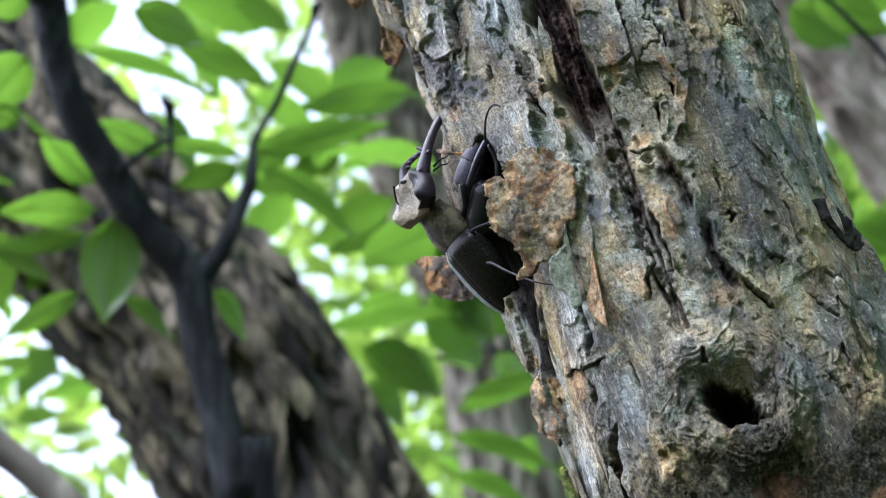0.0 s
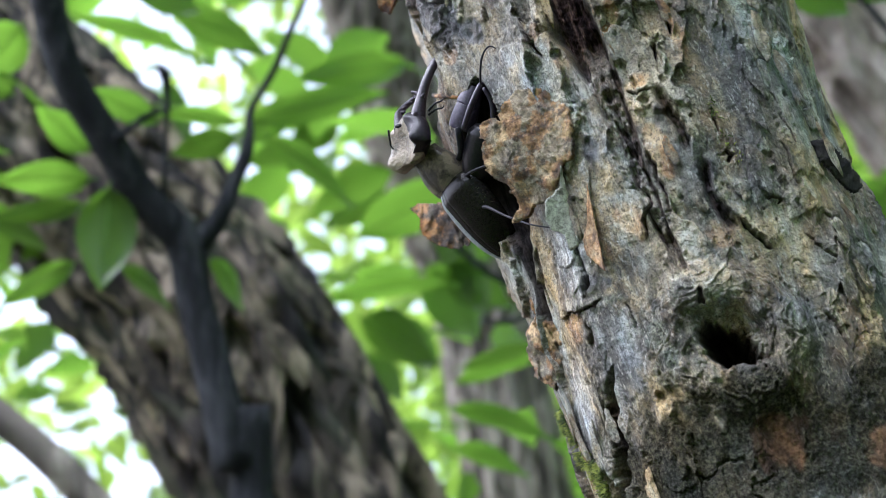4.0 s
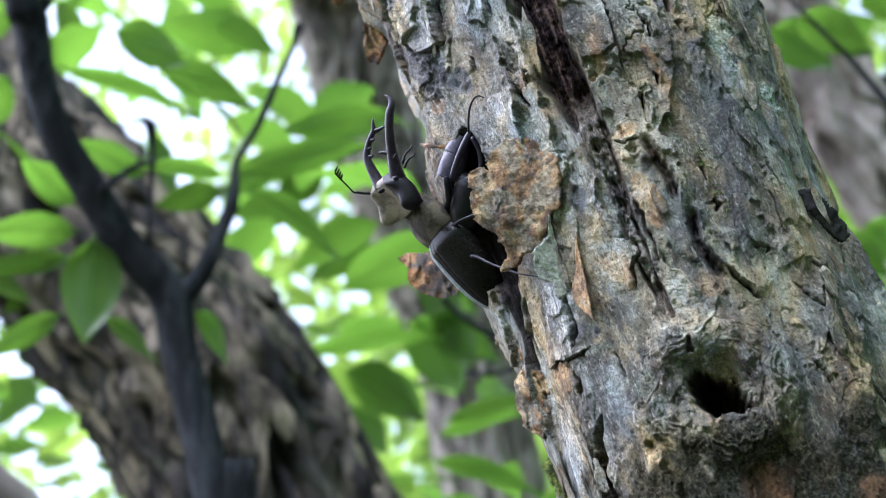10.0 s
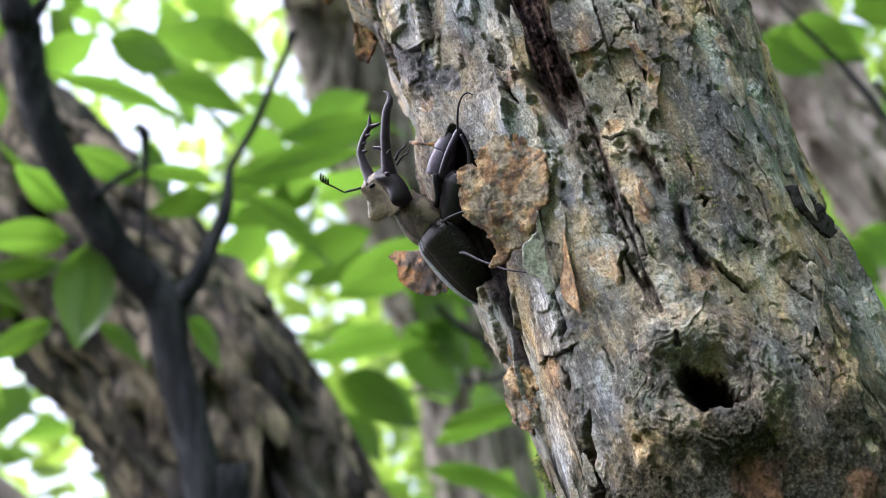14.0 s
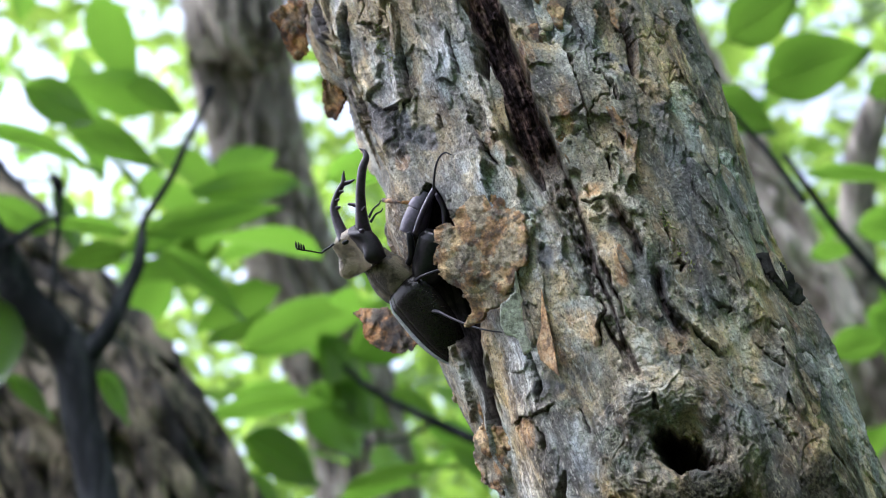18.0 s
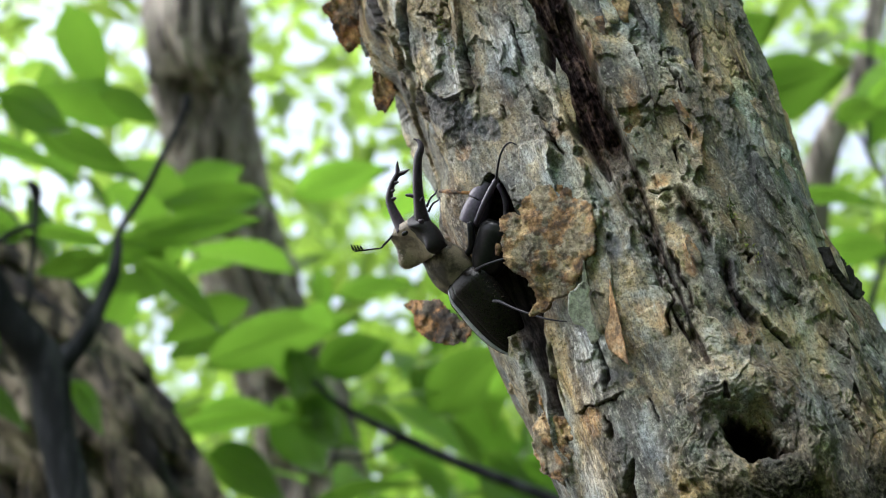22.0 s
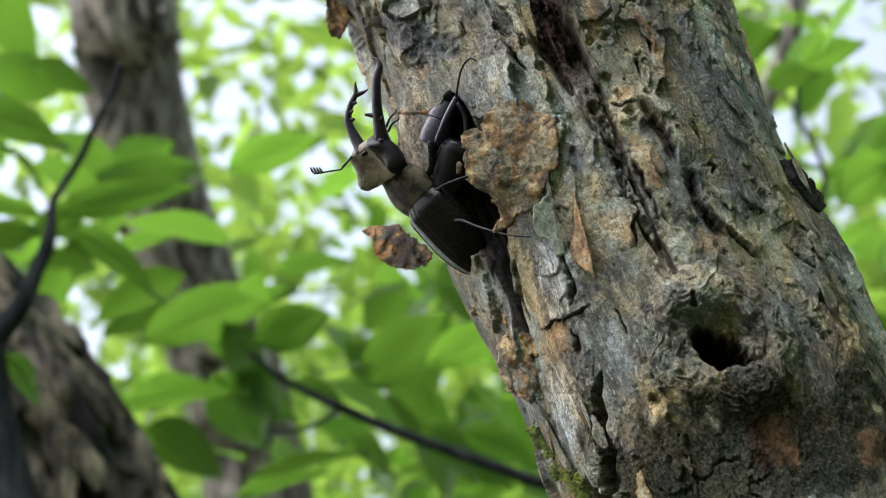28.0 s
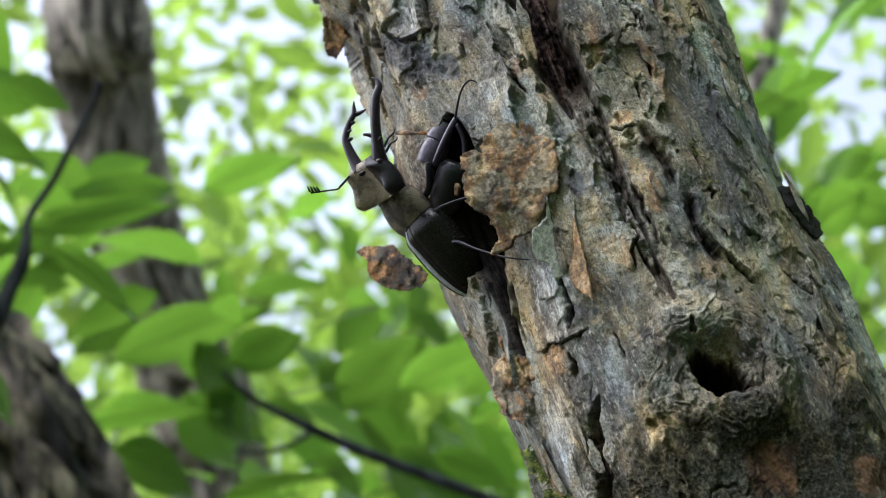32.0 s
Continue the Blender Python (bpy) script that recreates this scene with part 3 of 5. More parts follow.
    for pts, rise, reach, gap, deep in LEDGES:
        lo, hi = np.min(pts, axis=0) - 3 * reach, np.max(pts, axis=0) + 3 * reach
        rows = np.nonzero((v[:, 0] > lo[1]) & (v[:, 0] < hi[1]))[0]
        cols = np.nonzero((u[0] > lo[0]) & (u[0] < hi[0]))[0]
        if not len(rows) or not len(cols):
            continue
        part = np.s_[rows[0]:rows[-1] + 1, cols[0]:cols[-1] + 1]
        d, run = polyline(ju[part], jv[part], pts)
        ends = smooth(0, 0.22, run) * smooth(0, 0.22, 1 - run) * (1 - 0.3 * smooth(0.0, 0.6, rag[part]))
        plate = 1 - smooth(-0.12, 0.12, d)
        h[part] += ends * plate * rise * 1.6 * (0.75 * np.exp(d / reach * 1.6) + 0.25 * np.exp(d * 0.9))
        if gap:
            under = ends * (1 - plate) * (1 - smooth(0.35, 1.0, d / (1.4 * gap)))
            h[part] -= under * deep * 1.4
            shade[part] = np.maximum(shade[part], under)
    for pts, w0, w1, deep in CRACKS:
        d, run = polyline(ju, jv, pts)
        hw = (w0 + (w1 - w0) * run) * (1 + 0.5 * rag) * np.minimum(1, 0.15 + 7 * run * (1 - run))
        if w1 > 4:
            hw = (w0 + (w1 - w0) * run) * (1 + 0.7 * rag + 0.25 * fray)
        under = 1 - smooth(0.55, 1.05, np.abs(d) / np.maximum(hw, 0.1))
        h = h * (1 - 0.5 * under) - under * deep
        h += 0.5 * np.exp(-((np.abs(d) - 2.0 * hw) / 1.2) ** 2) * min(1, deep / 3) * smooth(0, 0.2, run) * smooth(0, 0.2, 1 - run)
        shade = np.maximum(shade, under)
    # cracks and gaps below the lips get their shade as colour
    inner_and_shade = np.maximum(inner_and_shade, 0.92 * shade)
    h += np.maximum(shade, 0.8 * cut) * (0.55 * fray + 0.35 * grit)
    # the knot with its rim and hole
    ku, kv = u - KNOT[0], v - KNOT[1]
    ka, kb = (ku * 0.68 - kv * 0.73), (ku * 0.73 + kv * 0.68)
    rk = np.hypot(ka / 23, kb / 20)
    ang = np.arctan2(kb, ka)
    calm = smooth(0.95, 1.45, rk)
    ring = rk * 15 + 2.6 * fbm(ku / 9 + 9, kv / 9, 3, 61) + 0.9 * np.sin(ang * 2)
    folds = vnoise(ring * 1.7, ang * 2.2, 64) + 0.6 * vnoise(ring * 3.9, ang * 4.5, 65)
    breaks = vnoise(ku / 3.2, kv / 3.2, 62)
    swirl = h * 0.35 + 4.4 * np.exp(-((rk - 0.75) / 0.42) ** 2) + 0.62 * folds * (0.8 + 0.5 * breaks) + 0.45 * pits + 0.4 * rag + 0.4 * lumps
    h = h * calm + swirl * (1 - calm)
    hole = np.hypot((0.80 * ku - 0.60 * kv - 0.3) / 12.4, (0.60 * ku + 0.80 * kv + 1.0) / 7.0) + 0.30 * rag + 0.10 * fray
    throat = np.hypot((0.80 * ku - 0.60 * kv + 0.5) / 15.0, (0.60 * ku + 0.80 * kv - 2.4) / 10.5) + 0.2 * rag
    h -= 5.0 * (1 - smooth(0.35, 1.15, throat)) * (1 + 0.25 * breaks)
    h -= 22 * (1 - smooth(0.5, 1.06, hole))
    # knot hole and throat coloured darker for the shade inside
    inner_and_shade = np.maximum(inner_and_shade, np.maximum(1 - smooth(0.75, 1.15, hole), 0.45 * (1 - smooth(0.6, 1.15, throat))))
    # worn, damp bark below the knot lies flatter
    worn = np.clip(1.5 * blob(u, v, 4, -104, 44, 18), 0, 1)
    h = h * (1 - 0.55 * worn * smooth(1.0, 1.3, rk)) + worn * (0.4 * pits + 0.35 * lumps)
    # the crevice
    mid = np.interp(v, CREVICE[:, 0], CREVICE[:, 1])
    half = np.interp(v, CREVICE[:, 0], CREVICE[:, 2], 0.01, 0.01)
    gap = np.abs(u - mid) / np.maximum(half * np.where(u < mid, 1.25, 1.0), 0.01) + 0.10 * rag
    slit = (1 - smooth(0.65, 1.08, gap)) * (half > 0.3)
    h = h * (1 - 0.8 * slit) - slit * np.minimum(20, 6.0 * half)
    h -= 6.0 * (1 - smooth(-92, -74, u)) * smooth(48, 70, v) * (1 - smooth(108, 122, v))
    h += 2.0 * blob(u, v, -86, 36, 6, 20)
    # crevice and knot hole: dark wood with their deep shade painted in
    rot_and_shade = np.maximum((1 - smooth(0.95, 1.3, gap)) * (half > 0.3), 1 - smooth(0.75, 1.0, hole))
    # masks
    soft = fbm(u / 7, v / 10, 4, 71)

    def patch(rows, least=0.30, most=0.75):
        x = patches(u, v, rows)
        return smooth(least, most, x + 0.45 * soft * smooth(0.05, 0.40, x))

    ochre = patch(OCHRE) * 0.85
    lichen = patch(LICHEN) * 0.85 * (1 - 0.75 * (1 - smooth(0.0, 0.14, np.abs(fbm(u / 5 + 3, v / 5, 3, 74)))))
    damp = [(-16, -103, 44, 18, 1.7), (-20, -84, 20, 6, 0.9), (-88, -88, 8, 26, 0.7), (-58, 96, 3, 12, 0.7), (30, -98, 36, 18, 0.9), (-66, -88, 7, 22, 1.5), (-42, -94, 15, 16, 1.3), (0, -92, 34, 9, 0.9), (28, -90, 26, 12, 0.55)]
    moss = patch(damp, 0.30, 0.85) * 0.9
    wet = patch(WET) * 0.85
    h += 0.5 * wet * pits
    bare = patch(BARE) * 0.8
    h += bare * (v < -40) * 0.55 * vnoise(u / 1.3 + 0.5 * rag, v / 12, 96)
    algae = patch(ALGAE) * 0.7
    fields = {"inner_and_shade": inner_and_shade, "rot_and_shade": rot_and_shade, "ochre": ochre, "lichen": lichen, "moss": moss, "wet": wet, "bare": bare, "algae": algae, "crumb": crumb, "tone": tone, "red": 0.8 * patch([(-14, -102, 7, 9, 1.0), (-2, -98, 5, 5, 0.8), (20, -112, 10, 8, 0.6)])}
    return h, fields


def near_trunk():
    th = np.concatenate([np.linspace(-116, 90, 740), np.linspace(94, 240, 26)])
    hh = np.concatenate([np.linspace(-1800, -150, 30), np.linspace(-128, 148, 900), np.linspace(165, 3000, 40)])
    TH, H = np.meshgrid(np.radians(th), hh)
    u = np.degrees(TH) * 1.103
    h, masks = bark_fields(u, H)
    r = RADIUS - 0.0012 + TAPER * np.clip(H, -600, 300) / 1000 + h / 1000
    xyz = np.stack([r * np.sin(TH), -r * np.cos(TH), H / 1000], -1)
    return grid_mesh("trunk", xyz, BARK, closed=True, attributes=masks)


near_tree = tagged(new("leaning_tree"), "leaning tree trunk with flaking grey-brown bark and a knot hole", "tree")
near_tree.matrix_world = TRUNK
near_trunk().parent = near_tree


# ---- other trees ----
def round_trunk(name, points, seed, amp, size, bark, dense=160):
    """A rough trunk along rows of (x, y, z, radius)."""
    path = catmull(points, dense // (len(points) - 1))
    pos, rad = path[:, :3], path[:, 3]
    tang = np.gradient(pos, axis=0)
    tang /= np.linalg.norm(tang, axis=1)[:, None]
    side = np.cross(tang, (0.0, 1.0, 0.0))
    side /= np.linalg.norm(side, axis=1)[:, None]
    fore = np.cross(tang, side)
    n = 110
    a = np.linspace(0, 2 * math.pi, n, endpoint=False)
    length = np.concatenate([[0], np.cumsum(np.linalg.norm(np.diff(pos, axis=0), axis=1))])
    A, L = np.meshgrid(a, length)
    per = np.mean(rad)
    # wrap the noise round the trunk
    cx, cy = np.cos(A) * per / size, np.sin(A) * per / size
    n1 = 1 - 1.6 * np.abs(fbm(cx * 1.6 + cy * 1.1 + 40, L / size * 0.22 + cy, 3, seed))
    n2 = fbm(cx * 5 + 11, L / size * 1.6 + cy * 5, 4, seed + 3)
    r = rad[:, None] * (1 + amp * (n1 - 0.5) + 0.4 * amp * n2)
    xyz = pos[:, None] + r[..., None] * (np.cos(A)[..., None] * side[:, None] + np.sin(A)[..., None] * fore[:, None])
    return grid_mesh("trunk", xyz, bark, closed=True)


def bark_plates(points, parent, bark, seed, count, span, long):
    """Raised plates of bark along the side of a trunk that faces the clearing."""
    rng = np.random.default_rng(seed)
    path = catmull(points, 40)
    lo, hi = span
    for k in range(count):
        i = int(len(path) * rng.uniform(lo, hi))
        i = min(max(i, 1), len(path) - 2)
        c, r = path[i, :3], path[i, 3]
        t = path[i + 1, :3] - path[i - 1, :3]
        t /= np.linalg.norm(t)
        side = np.cross(t, (0.0, 1.0, 0.0))
        side /= np.linalg.norm(side)
        fore = np.cross(t, side)
        a0 = rng.uniform(-1.5, 1.5) + (0 if fore[1] < 0 else math.pi)
        half_l, half_a = long * rng.uniform(0.6, 1.7), rng.uniform(0.05, 0.12)
        skew = rng.normal(0, 0.15)
        verts, faces = [], []
        n = 12
        for level, grow in ((0.90, 1.12), (1.06, 1.0), (1.10, 0.55)):
            for j in range(n):
                b = 2 * math.pi * j / n
                w = grow * (1 + 0.22 * math.sin(3 * b + k) + 0.12 * math.sin(5 * b + 2 * k))
                a = a0 + half_a * w * math.cos(b) + skew * math.sin(b)
                p = c + t * half_l * w * math.sin(b) + r * level * (math.sin(a) * side + math.cos(a) * fore)
                verts.append(p)
        for lv in range(2):
            for j in range(n):
                q = lv * n + j
                z = lv * n + (j + 1) % n
                faces.append((q, z, z + n, q + n))
        faces.append(tuple(range(2 * n, 3 * n)))
        mesh_object("bark_plate", verts, faces, bark, parent, flat=True)


def far_tree(name, label, points, seed, amp=0.28, size=0.05, bark=BARK_FAR, plates=0, span=(0.2, 0.8), long=0.05):
    top = tagged(new(name), label, "tree")
    round_trunk(name, points, seed, amp, size, bark).parent = top
    bark_plates(points, top, BARK_PLATE if bark is BARK_FAR else bark, seed + 50, plates, span, long)
    return top


dark_tree = far_tree("slanting_tree", "slanting tree trunk with dark furrowed bark", [(0.55, 1.9, -0.1, 0.16), (0.16, 1.78, 1.2, 0.125), (-0.165, 1.72, 1.87, 0.111), (-0.33, 1.70, 2.10, 0.108), (-0.62, 1.68, 2.45, 0.095), (-1.4, 1.6, 3.6, 0.08)], 5, plates=130, span=(0.30, 0.85), long=0.055)
grey_tree = far_tree("background_tree", "upright grey tree trunk behind the leaves", [(0.53, 3.0, -0.1, 0.12), (0.088, 2.891, 2.306, 0.080), (0.055, 2.849, 2.407, 0.077), (0.002, 2.796, 2.536, 0.075), (-0.076, 2.725, 2.711, 0.075), (-0.120, 2.667, 2.849, 0.078), (-0.154, 2.598, 3.005, 0.081), (-0.175, 2.533, 3.152, 0.082), (-0.3, 2.7, 4.6, 0.075)], 9, bark=BARK_GREY, plates=60, span=(0.15, 0.95), long=0.06)

sapling = tagged(new("forked_sapling"), "dark forked sapling stem with broad green leaves", "sapling")
SAPLING_STEM = [(-0.12, 1.52, 0.0, 0.024), (-0.17, 1.505, 1.70, 0.0205), (-0.189, 1.495, 1.803, 0.020), (-0.212, 1.485, 1.896, 0.018), (-0.230, 1.48, 1.955, 0.0175), (-0.240, 1.475, 2.005, 0.0185), (-0.262, 1.463, 2.033, 0.0185),
                (-0.284, 1.45, 2.055, 0.0175), (-0.313, 1.425, 2.099, 0.017), (-0.343, 1.40, 2.144, 0.0165), (-0.359, 1.38, 2.192, 0.016), (-0.366, 1.36, 2.24, 0.0165), (-0.376, 1.34, 2.275, 0.015), (-0.42, 1.3, 2.6, 0.012)]
SAPLING_FORK = [(-0.236, 1.476, 2.000, 0.012), (-0.210, 1.475, 2.037, 0.0095), (-0.196, 1.477, 2.078, 0.0075), (-0.188, 1.478, 2.102, 0.0072), (-0.185, 1.476, 2.125, 0.005), (-0.184, 1.476, 2.149, 0.0038),
                (-0.163, 1.47, 2.188, 0.0038), (-0.147, 1.465, 2.229, 0.0036), (-0.131, 1.46, 2.268, 0.0030), (-0.127, 1.457, 2.284, 0.0048), (-0.126, 1.456, 2.290, 0.0020)]
for pts in (SAPLING_STEM, SAPLING_FORK):
    v, f = tube(catmull(pts, 8), 12)
    mesh_object("stem", v, f, TWIG, sapling)
v, f = tube(catmull([(-0.366, 1.36, 2.24, 0.010), (-0.352, 1.36, 2.262, 0.006), (-0.345, 1.36, 2.275, 0.004)], 5), 9)
mesh_object("stub", v, f, TWIG, sapling)


def leaf_shape(length, width, fold=0.25, droop=0.25, n=8):
    """A pointed oval leaf along +x with its midrib folded."""
    verts, faces = [], []
    for i in range(n + 1):
        s = i / n
        w = width * 0.5 * (math.sin(math.pi * s ** 0.85) ** 0.9) * (1 - 0.25 * s)
        if i == n:
            w = 0.0
        z = -droop * length * s * s
        for k in (-1, -0.5, 0, 0.5, 1):
            verts.append((length * s, w * k, z + fold * abs(k) * w + 0.03 * w * math.sin(9 * s + 2 * k)))
    for i in range(n):
        for k in range(4):
            a = i * 5 + k
            faces.append((a, a + 5, a + 6, a + 1))
    return verts, faces


# ---- leaves ----
def leaf_mesh(length, width, n=10):
    """A pointed oval leaf along +x, folded at the midrib, with a short stalk and sunken side veins."""
    verts, faces = [], []
    cols = (-1, -0.66, -0.33, 0, 0.33, 0.66, 1)
    for i in range(n + 1):
        s = i / n
        w = width * 0.5 * (max(0.0, math.sin(math.pi * s ** 0.8)) ** 0.85) * (1.05 - 0.2 * s)
        w = 0.0006 if i in (0, n) else w
        for k in cols:
            z = -0.16 * length * s * s + 0.20 * abs(k) * w - 0.08 * width * abs(k) ** 3 + 0.012 * length * math.sin(7 * s + 3 * k)
            verts.append((length * (0.06 + 0.94 * s), w * k, z))
    m = len(cols)
    for i in range(n):
        for k in range(m - 1):
            a = i * m + k
            faces.append((a, a + m, a + m + 1, a + 1))
    v, f = tube([(0, 0, 0, 0.0011), (0.03 * length, 0, 0.001, 0.001), (0.5 * length, 0, -0.042 * length, 0.0008), (0.9 * length, 0, -0.132 * length, 0.0004)], 5)
    off = len(verts)
    return verts + [tuple(p) for p in v], faces + [tuple(i + off for i in q) for q in f]


def put_leaf(row, parent, mat):
    bx, by, bz, ex, ey, ez, width, roll = row
    base, tip = Vector((bx, by, bz)), Vector((ex, ey, ez))
    along = tip - base
    length = along.length
    v, f = leaf_mesh(length * 1.12, width * 1.08)
    ob = mesh_object("leaf", v, f, mat, parent)
    # the blade lies half level, half turned to the light
    x = along.normalized()
    z = Vector((0.0, 0.55, 0.83))
    z = (z - z.dot(x) * x).normalized()
    m = Matrix((x, z.cross(x), z)).transposed().to_4x4()
    ob.matrix_world = Matrix.Translation(base) @ m @ Matrix.Rotation(radians(roll), 4, "X")
    return ob


SAPLING_LEAVES = [
    (-0.168, 1.441, 2.109, -0.082, 1.440, 2.055, 0.043, 20), (-0.194, 1.493, 2.144, -0.063, 1.462, 2.165, 0.033, -15), (-0.363, 1.457, 2.242, -0.230, 1.446, 2.210, 0.042, 30),
    (-0.290, 1.571, 2.305, -0.183, 1.563, 2.268, 0.051, 10), (-0.270, 1.476, 2.133, -0.335, 1.444, 2.162, 0.048, -20), (-0.335, 1.469, 2.098, -0.372, 1.434, 2.133, 0.039, 0),
    (-0.329, 1.477, 2.077, -0.411, 1.458, 2.072, 0.036, 20), (-0.343, 1.523, 2.068, -0.427, 1.509, 2.051, 0.023, 40), (-0.309, 1.440, 2.060, -0.310, 1.455, 1.966, 0.055, 0),
    (-0.347, 1.505, 2.005, -0.411, 1.500, 1.962, 0.025, 30), (-0.308, 1.506, 2.000, -0.254, 1.498, 1.965, 0.033, 10), (-0.224, 1.522, 2.013, -0.185, 1.517, 1.968, 0.039, 15),
    (-0.228, 1.772, 2.060, -0.158, 1.747, 2.067, 0.033, 10), (-0.193, 1.475, 2.133, -0.265, 1.450, 2.144, 0.034, -25), (-0.197, 1.498, 2.130, -0.257, 1.485, 2.109, 0.029, 25),
    (-0.407, 1.460, 2.235, -0.446, 1.460, 2.180, 0.050, 0), (-0.401, 1.438, 2.292, -0.451, 1.425, 2.272, 0.044, 10), (-0.323, 1.514, 2.315, -0.244, 1.506, 2.278, 0.046, -10),
    (-0.283, 1.523, 2.207, -0.240, 1.528, 2.137, 0.034, 20), (-0.418, 1.486, 2.168, -0.446, 1.460, 2.180, 0.033, 0), (-0.201, 1.573, 2.157, -0.135, 1.554, 2.149, 0.023, 50),
]
SHRUB_LEAVES = [
    (-0.012, 1.930, 2.416, 0.101, 1.869, 2.448, 0.061, 10), (-0.030, 1.841, 2.376, -0.167, 1.854, 2.360, 0.042, 35), (-0.115, 1.949, 2.185, 0.052, 1.863, 2.246, 0.082, 10),
    (0.022, 1.847, 2.150, 0.104, 1.796, 2.173, 0.056, -20), (-0.009, 1.915, 2.210, 0.048, 1.925, 2.116, 0.065, 20), (0.065, 2.080, 2.305, 0.158, 2.035, 2.312, 0.035, 60),
    (0.154, 2.071, 2.284, 0.216, 2.022, 2.313, 0.041, 60), (0.176, 2.015, 2.154, 0.260, 1.938, 2.234, 0.086, 0), (0.229, 1.898, 2.140, 0.331, 1.832, 2.188, 0.065, 10),
    (0.229, 2.171, 2.277, 0.324, 2.118, 2.301, 0.063, 20), (0.104, 2.021, 2.173, 0.175, 1.977, 2.187, 0.032, 60), (-0.018, 1.992, 2.171, 0.047, 1.997, 2.082, 0.081, -10),
    (-0.120, 2.069, 2.172, -0.030, 2.023, 2.182, 0.044, 20), (0.015, 1.896, 2.002, 0.135, 1.834, 2.032, 0.043, 25), (0.273, 1.921, 2.073, 0.370, 1.896, 2.035, 0.058, 10),
    (0.171, 2.179, 2.286, 0.232, 2.175, 2.220, 0.055, 0), (-0.162, 1.657, 2.228, -0.218, 1.659, 2.200, 0.036, 20), (-0.072, 2.104, 2.314, -0.151, 2.119, 2.269, 0.045, 30),
    (0.078, 2.437, 2.496, 0.196, 2.380, 2.515, 0.062, 20), (0.353, 2.069, 2.201, 0.406, 2.020, 2.233, 0.060, 10), (0.228, 1.924, 2.087, 0.301, 1.916, 2.023, 0.055, 15),
    (0.165, 2.137, 2.141, 0.230, 2.127, 2.085, 0.053, 20), (-0.071, 2.279, 2.182, 0.000, 2.269, 2.124, 0.055, 0), (-0.147, 2.264, 2.484, -0.225, 2.274, 2.449, 0.049, 20),
    (0.002, 2.158, 2.023, 0.138, 2.145, 1.999, 0.056, 15), (0.010, 2.148, 2.050, 0.119, 2.110, 2.089, 0.047, 20), (-0.103, 1.925, 2.076, -0.007, 1.920, 2.030, 0.072, 0),
    (-0.151, 1.918, 2.095, -0.000, 1.884, 2.124, 0.051, 20), (0.004, 2.092, 2.195, 0.093, 2.086, 2.154, 0.071, 10), (-0.028, 2.166, 2.283, 0.066, 2.158, 2.246, 0.055, 10),
    (-0.111, 2.325, 2.149, -0.053, 2.329, 2.083, 0.049, 0), (-0.153, 2.126, 2.390, -0.074, 2.095, 2.414, 0.047, 30), (-0.122, 2.080, 2.511, -0.027, 2.066, 2.487, 0.039, 40),
    (-0.201, 2.266, 2.584, -0.098, 2.244, 2.583, 0.051, 30), (0.011, 2.078, 1.952, 0.103, 2.065, 1.927, 0.050, 10), (-0.325, 2.203, 2.305, -0.401, 2.179, 2.327, 0.039, 10),
    (0.006, 1.909, 2.143, 0.061, 1.907, 2.087, 0.062, 0), (0.075, 1.908, 2.130, 0.142, 1.893, 2.098, 0.048, 20),
]
SIDE_LEAVES = [
    (0.401, 1.374, 2.260, 0.486, 1.330, 2.289, 0.077, 5), (0.487, 1.534, 2.252, 0.590, 1.504, 2.245, 0.033, 25), (0.374, 1.376, 2.310, 0.427, 1.334, 2.344, 0.061, 0),
    (0.593, 1.685, 2.257, 0.663, 1.654, 2.259, 0.058, 10), (0.604, 1.882, 2.307, 0.654, 1.850, 2.317, 0.050, 20), (0.635, 1.705, 2.447, 0.689, 1.674, 2.455, 0.055, 20),
    (0.609, 1.721, 2.173, 0.660, 1.707, 2.142, 0.052, 10), (0.661, 2.020, 2.229, 0.735, 1.982, 2.248, 0.060, 0), (0.671, 1.484, 2.227, 0.608, 1.491, 2.191, 0.063, 5),
    (0.590, 1.500, 2.347, 0.643, 1.459, 2.363, 0.046, 10), (0.782, 1.610, 2.268, 0.696, 1.600, 2.280, 0.052, 20), (0.342, 1.372, 2.249, 0.410, 1.361, 2.220, 0.058, 20),
    (0.853, 1.93, 2.667, 0.714, 1.87, 2.554, 0.055, 20), (0.806, 1.93, 2.448, 0.894, 1.87, 2.418, 0.06, 10), (0.93, 1.93, 2.529, 0.794, 1.87, 2.447, 0.05, 25),
    (0.530, 1.855, 2.241, 0.572, 1.851, 2.195, 0.055, 0), (0.335, 1.441, 2.278, 0.391, 1.434, 2.238, 0.050, 0), (0.464, 1.774, 2.181, 0.523, 1.765, 2.149, 0.058, 0),
]
SHRUB_STEM = [(0.018, 1.785, 2.116, 0.0032), (0.054, 1.791, 2.087, 0.0038), (0.123, 1.793, 2.053, 0.0057), (0.180, 1.793, 2.028, 0.0063), (0.250, 1.791, 2.001, 0.0063), (0.325, 1.789, 1.972, 0.0070), (0.402, 1.791, 1.935, 0.0076), (0.470, 1.846, 1.789, 0.0089)]
SHRUB_TWIG = [(0.123, 1.793, 2.053, 0.0032), (0.077, 1.909, 2.065, 0.0027), (-0.007, 2.117, 2.139, 0.0022)]
SIDE_STEM = [(0.434, 1.414, 2.211, 0.0028), (0.483, 1.437, 2.150, 0.0044), (0.523, 1.452, 2.106, 0.0050), (0.551, 1.465, 2.070, 0.0050), (0.605, 1.514, 1.948, 0.0055), (0.633, 1.601, 1.746, 0.0066)]
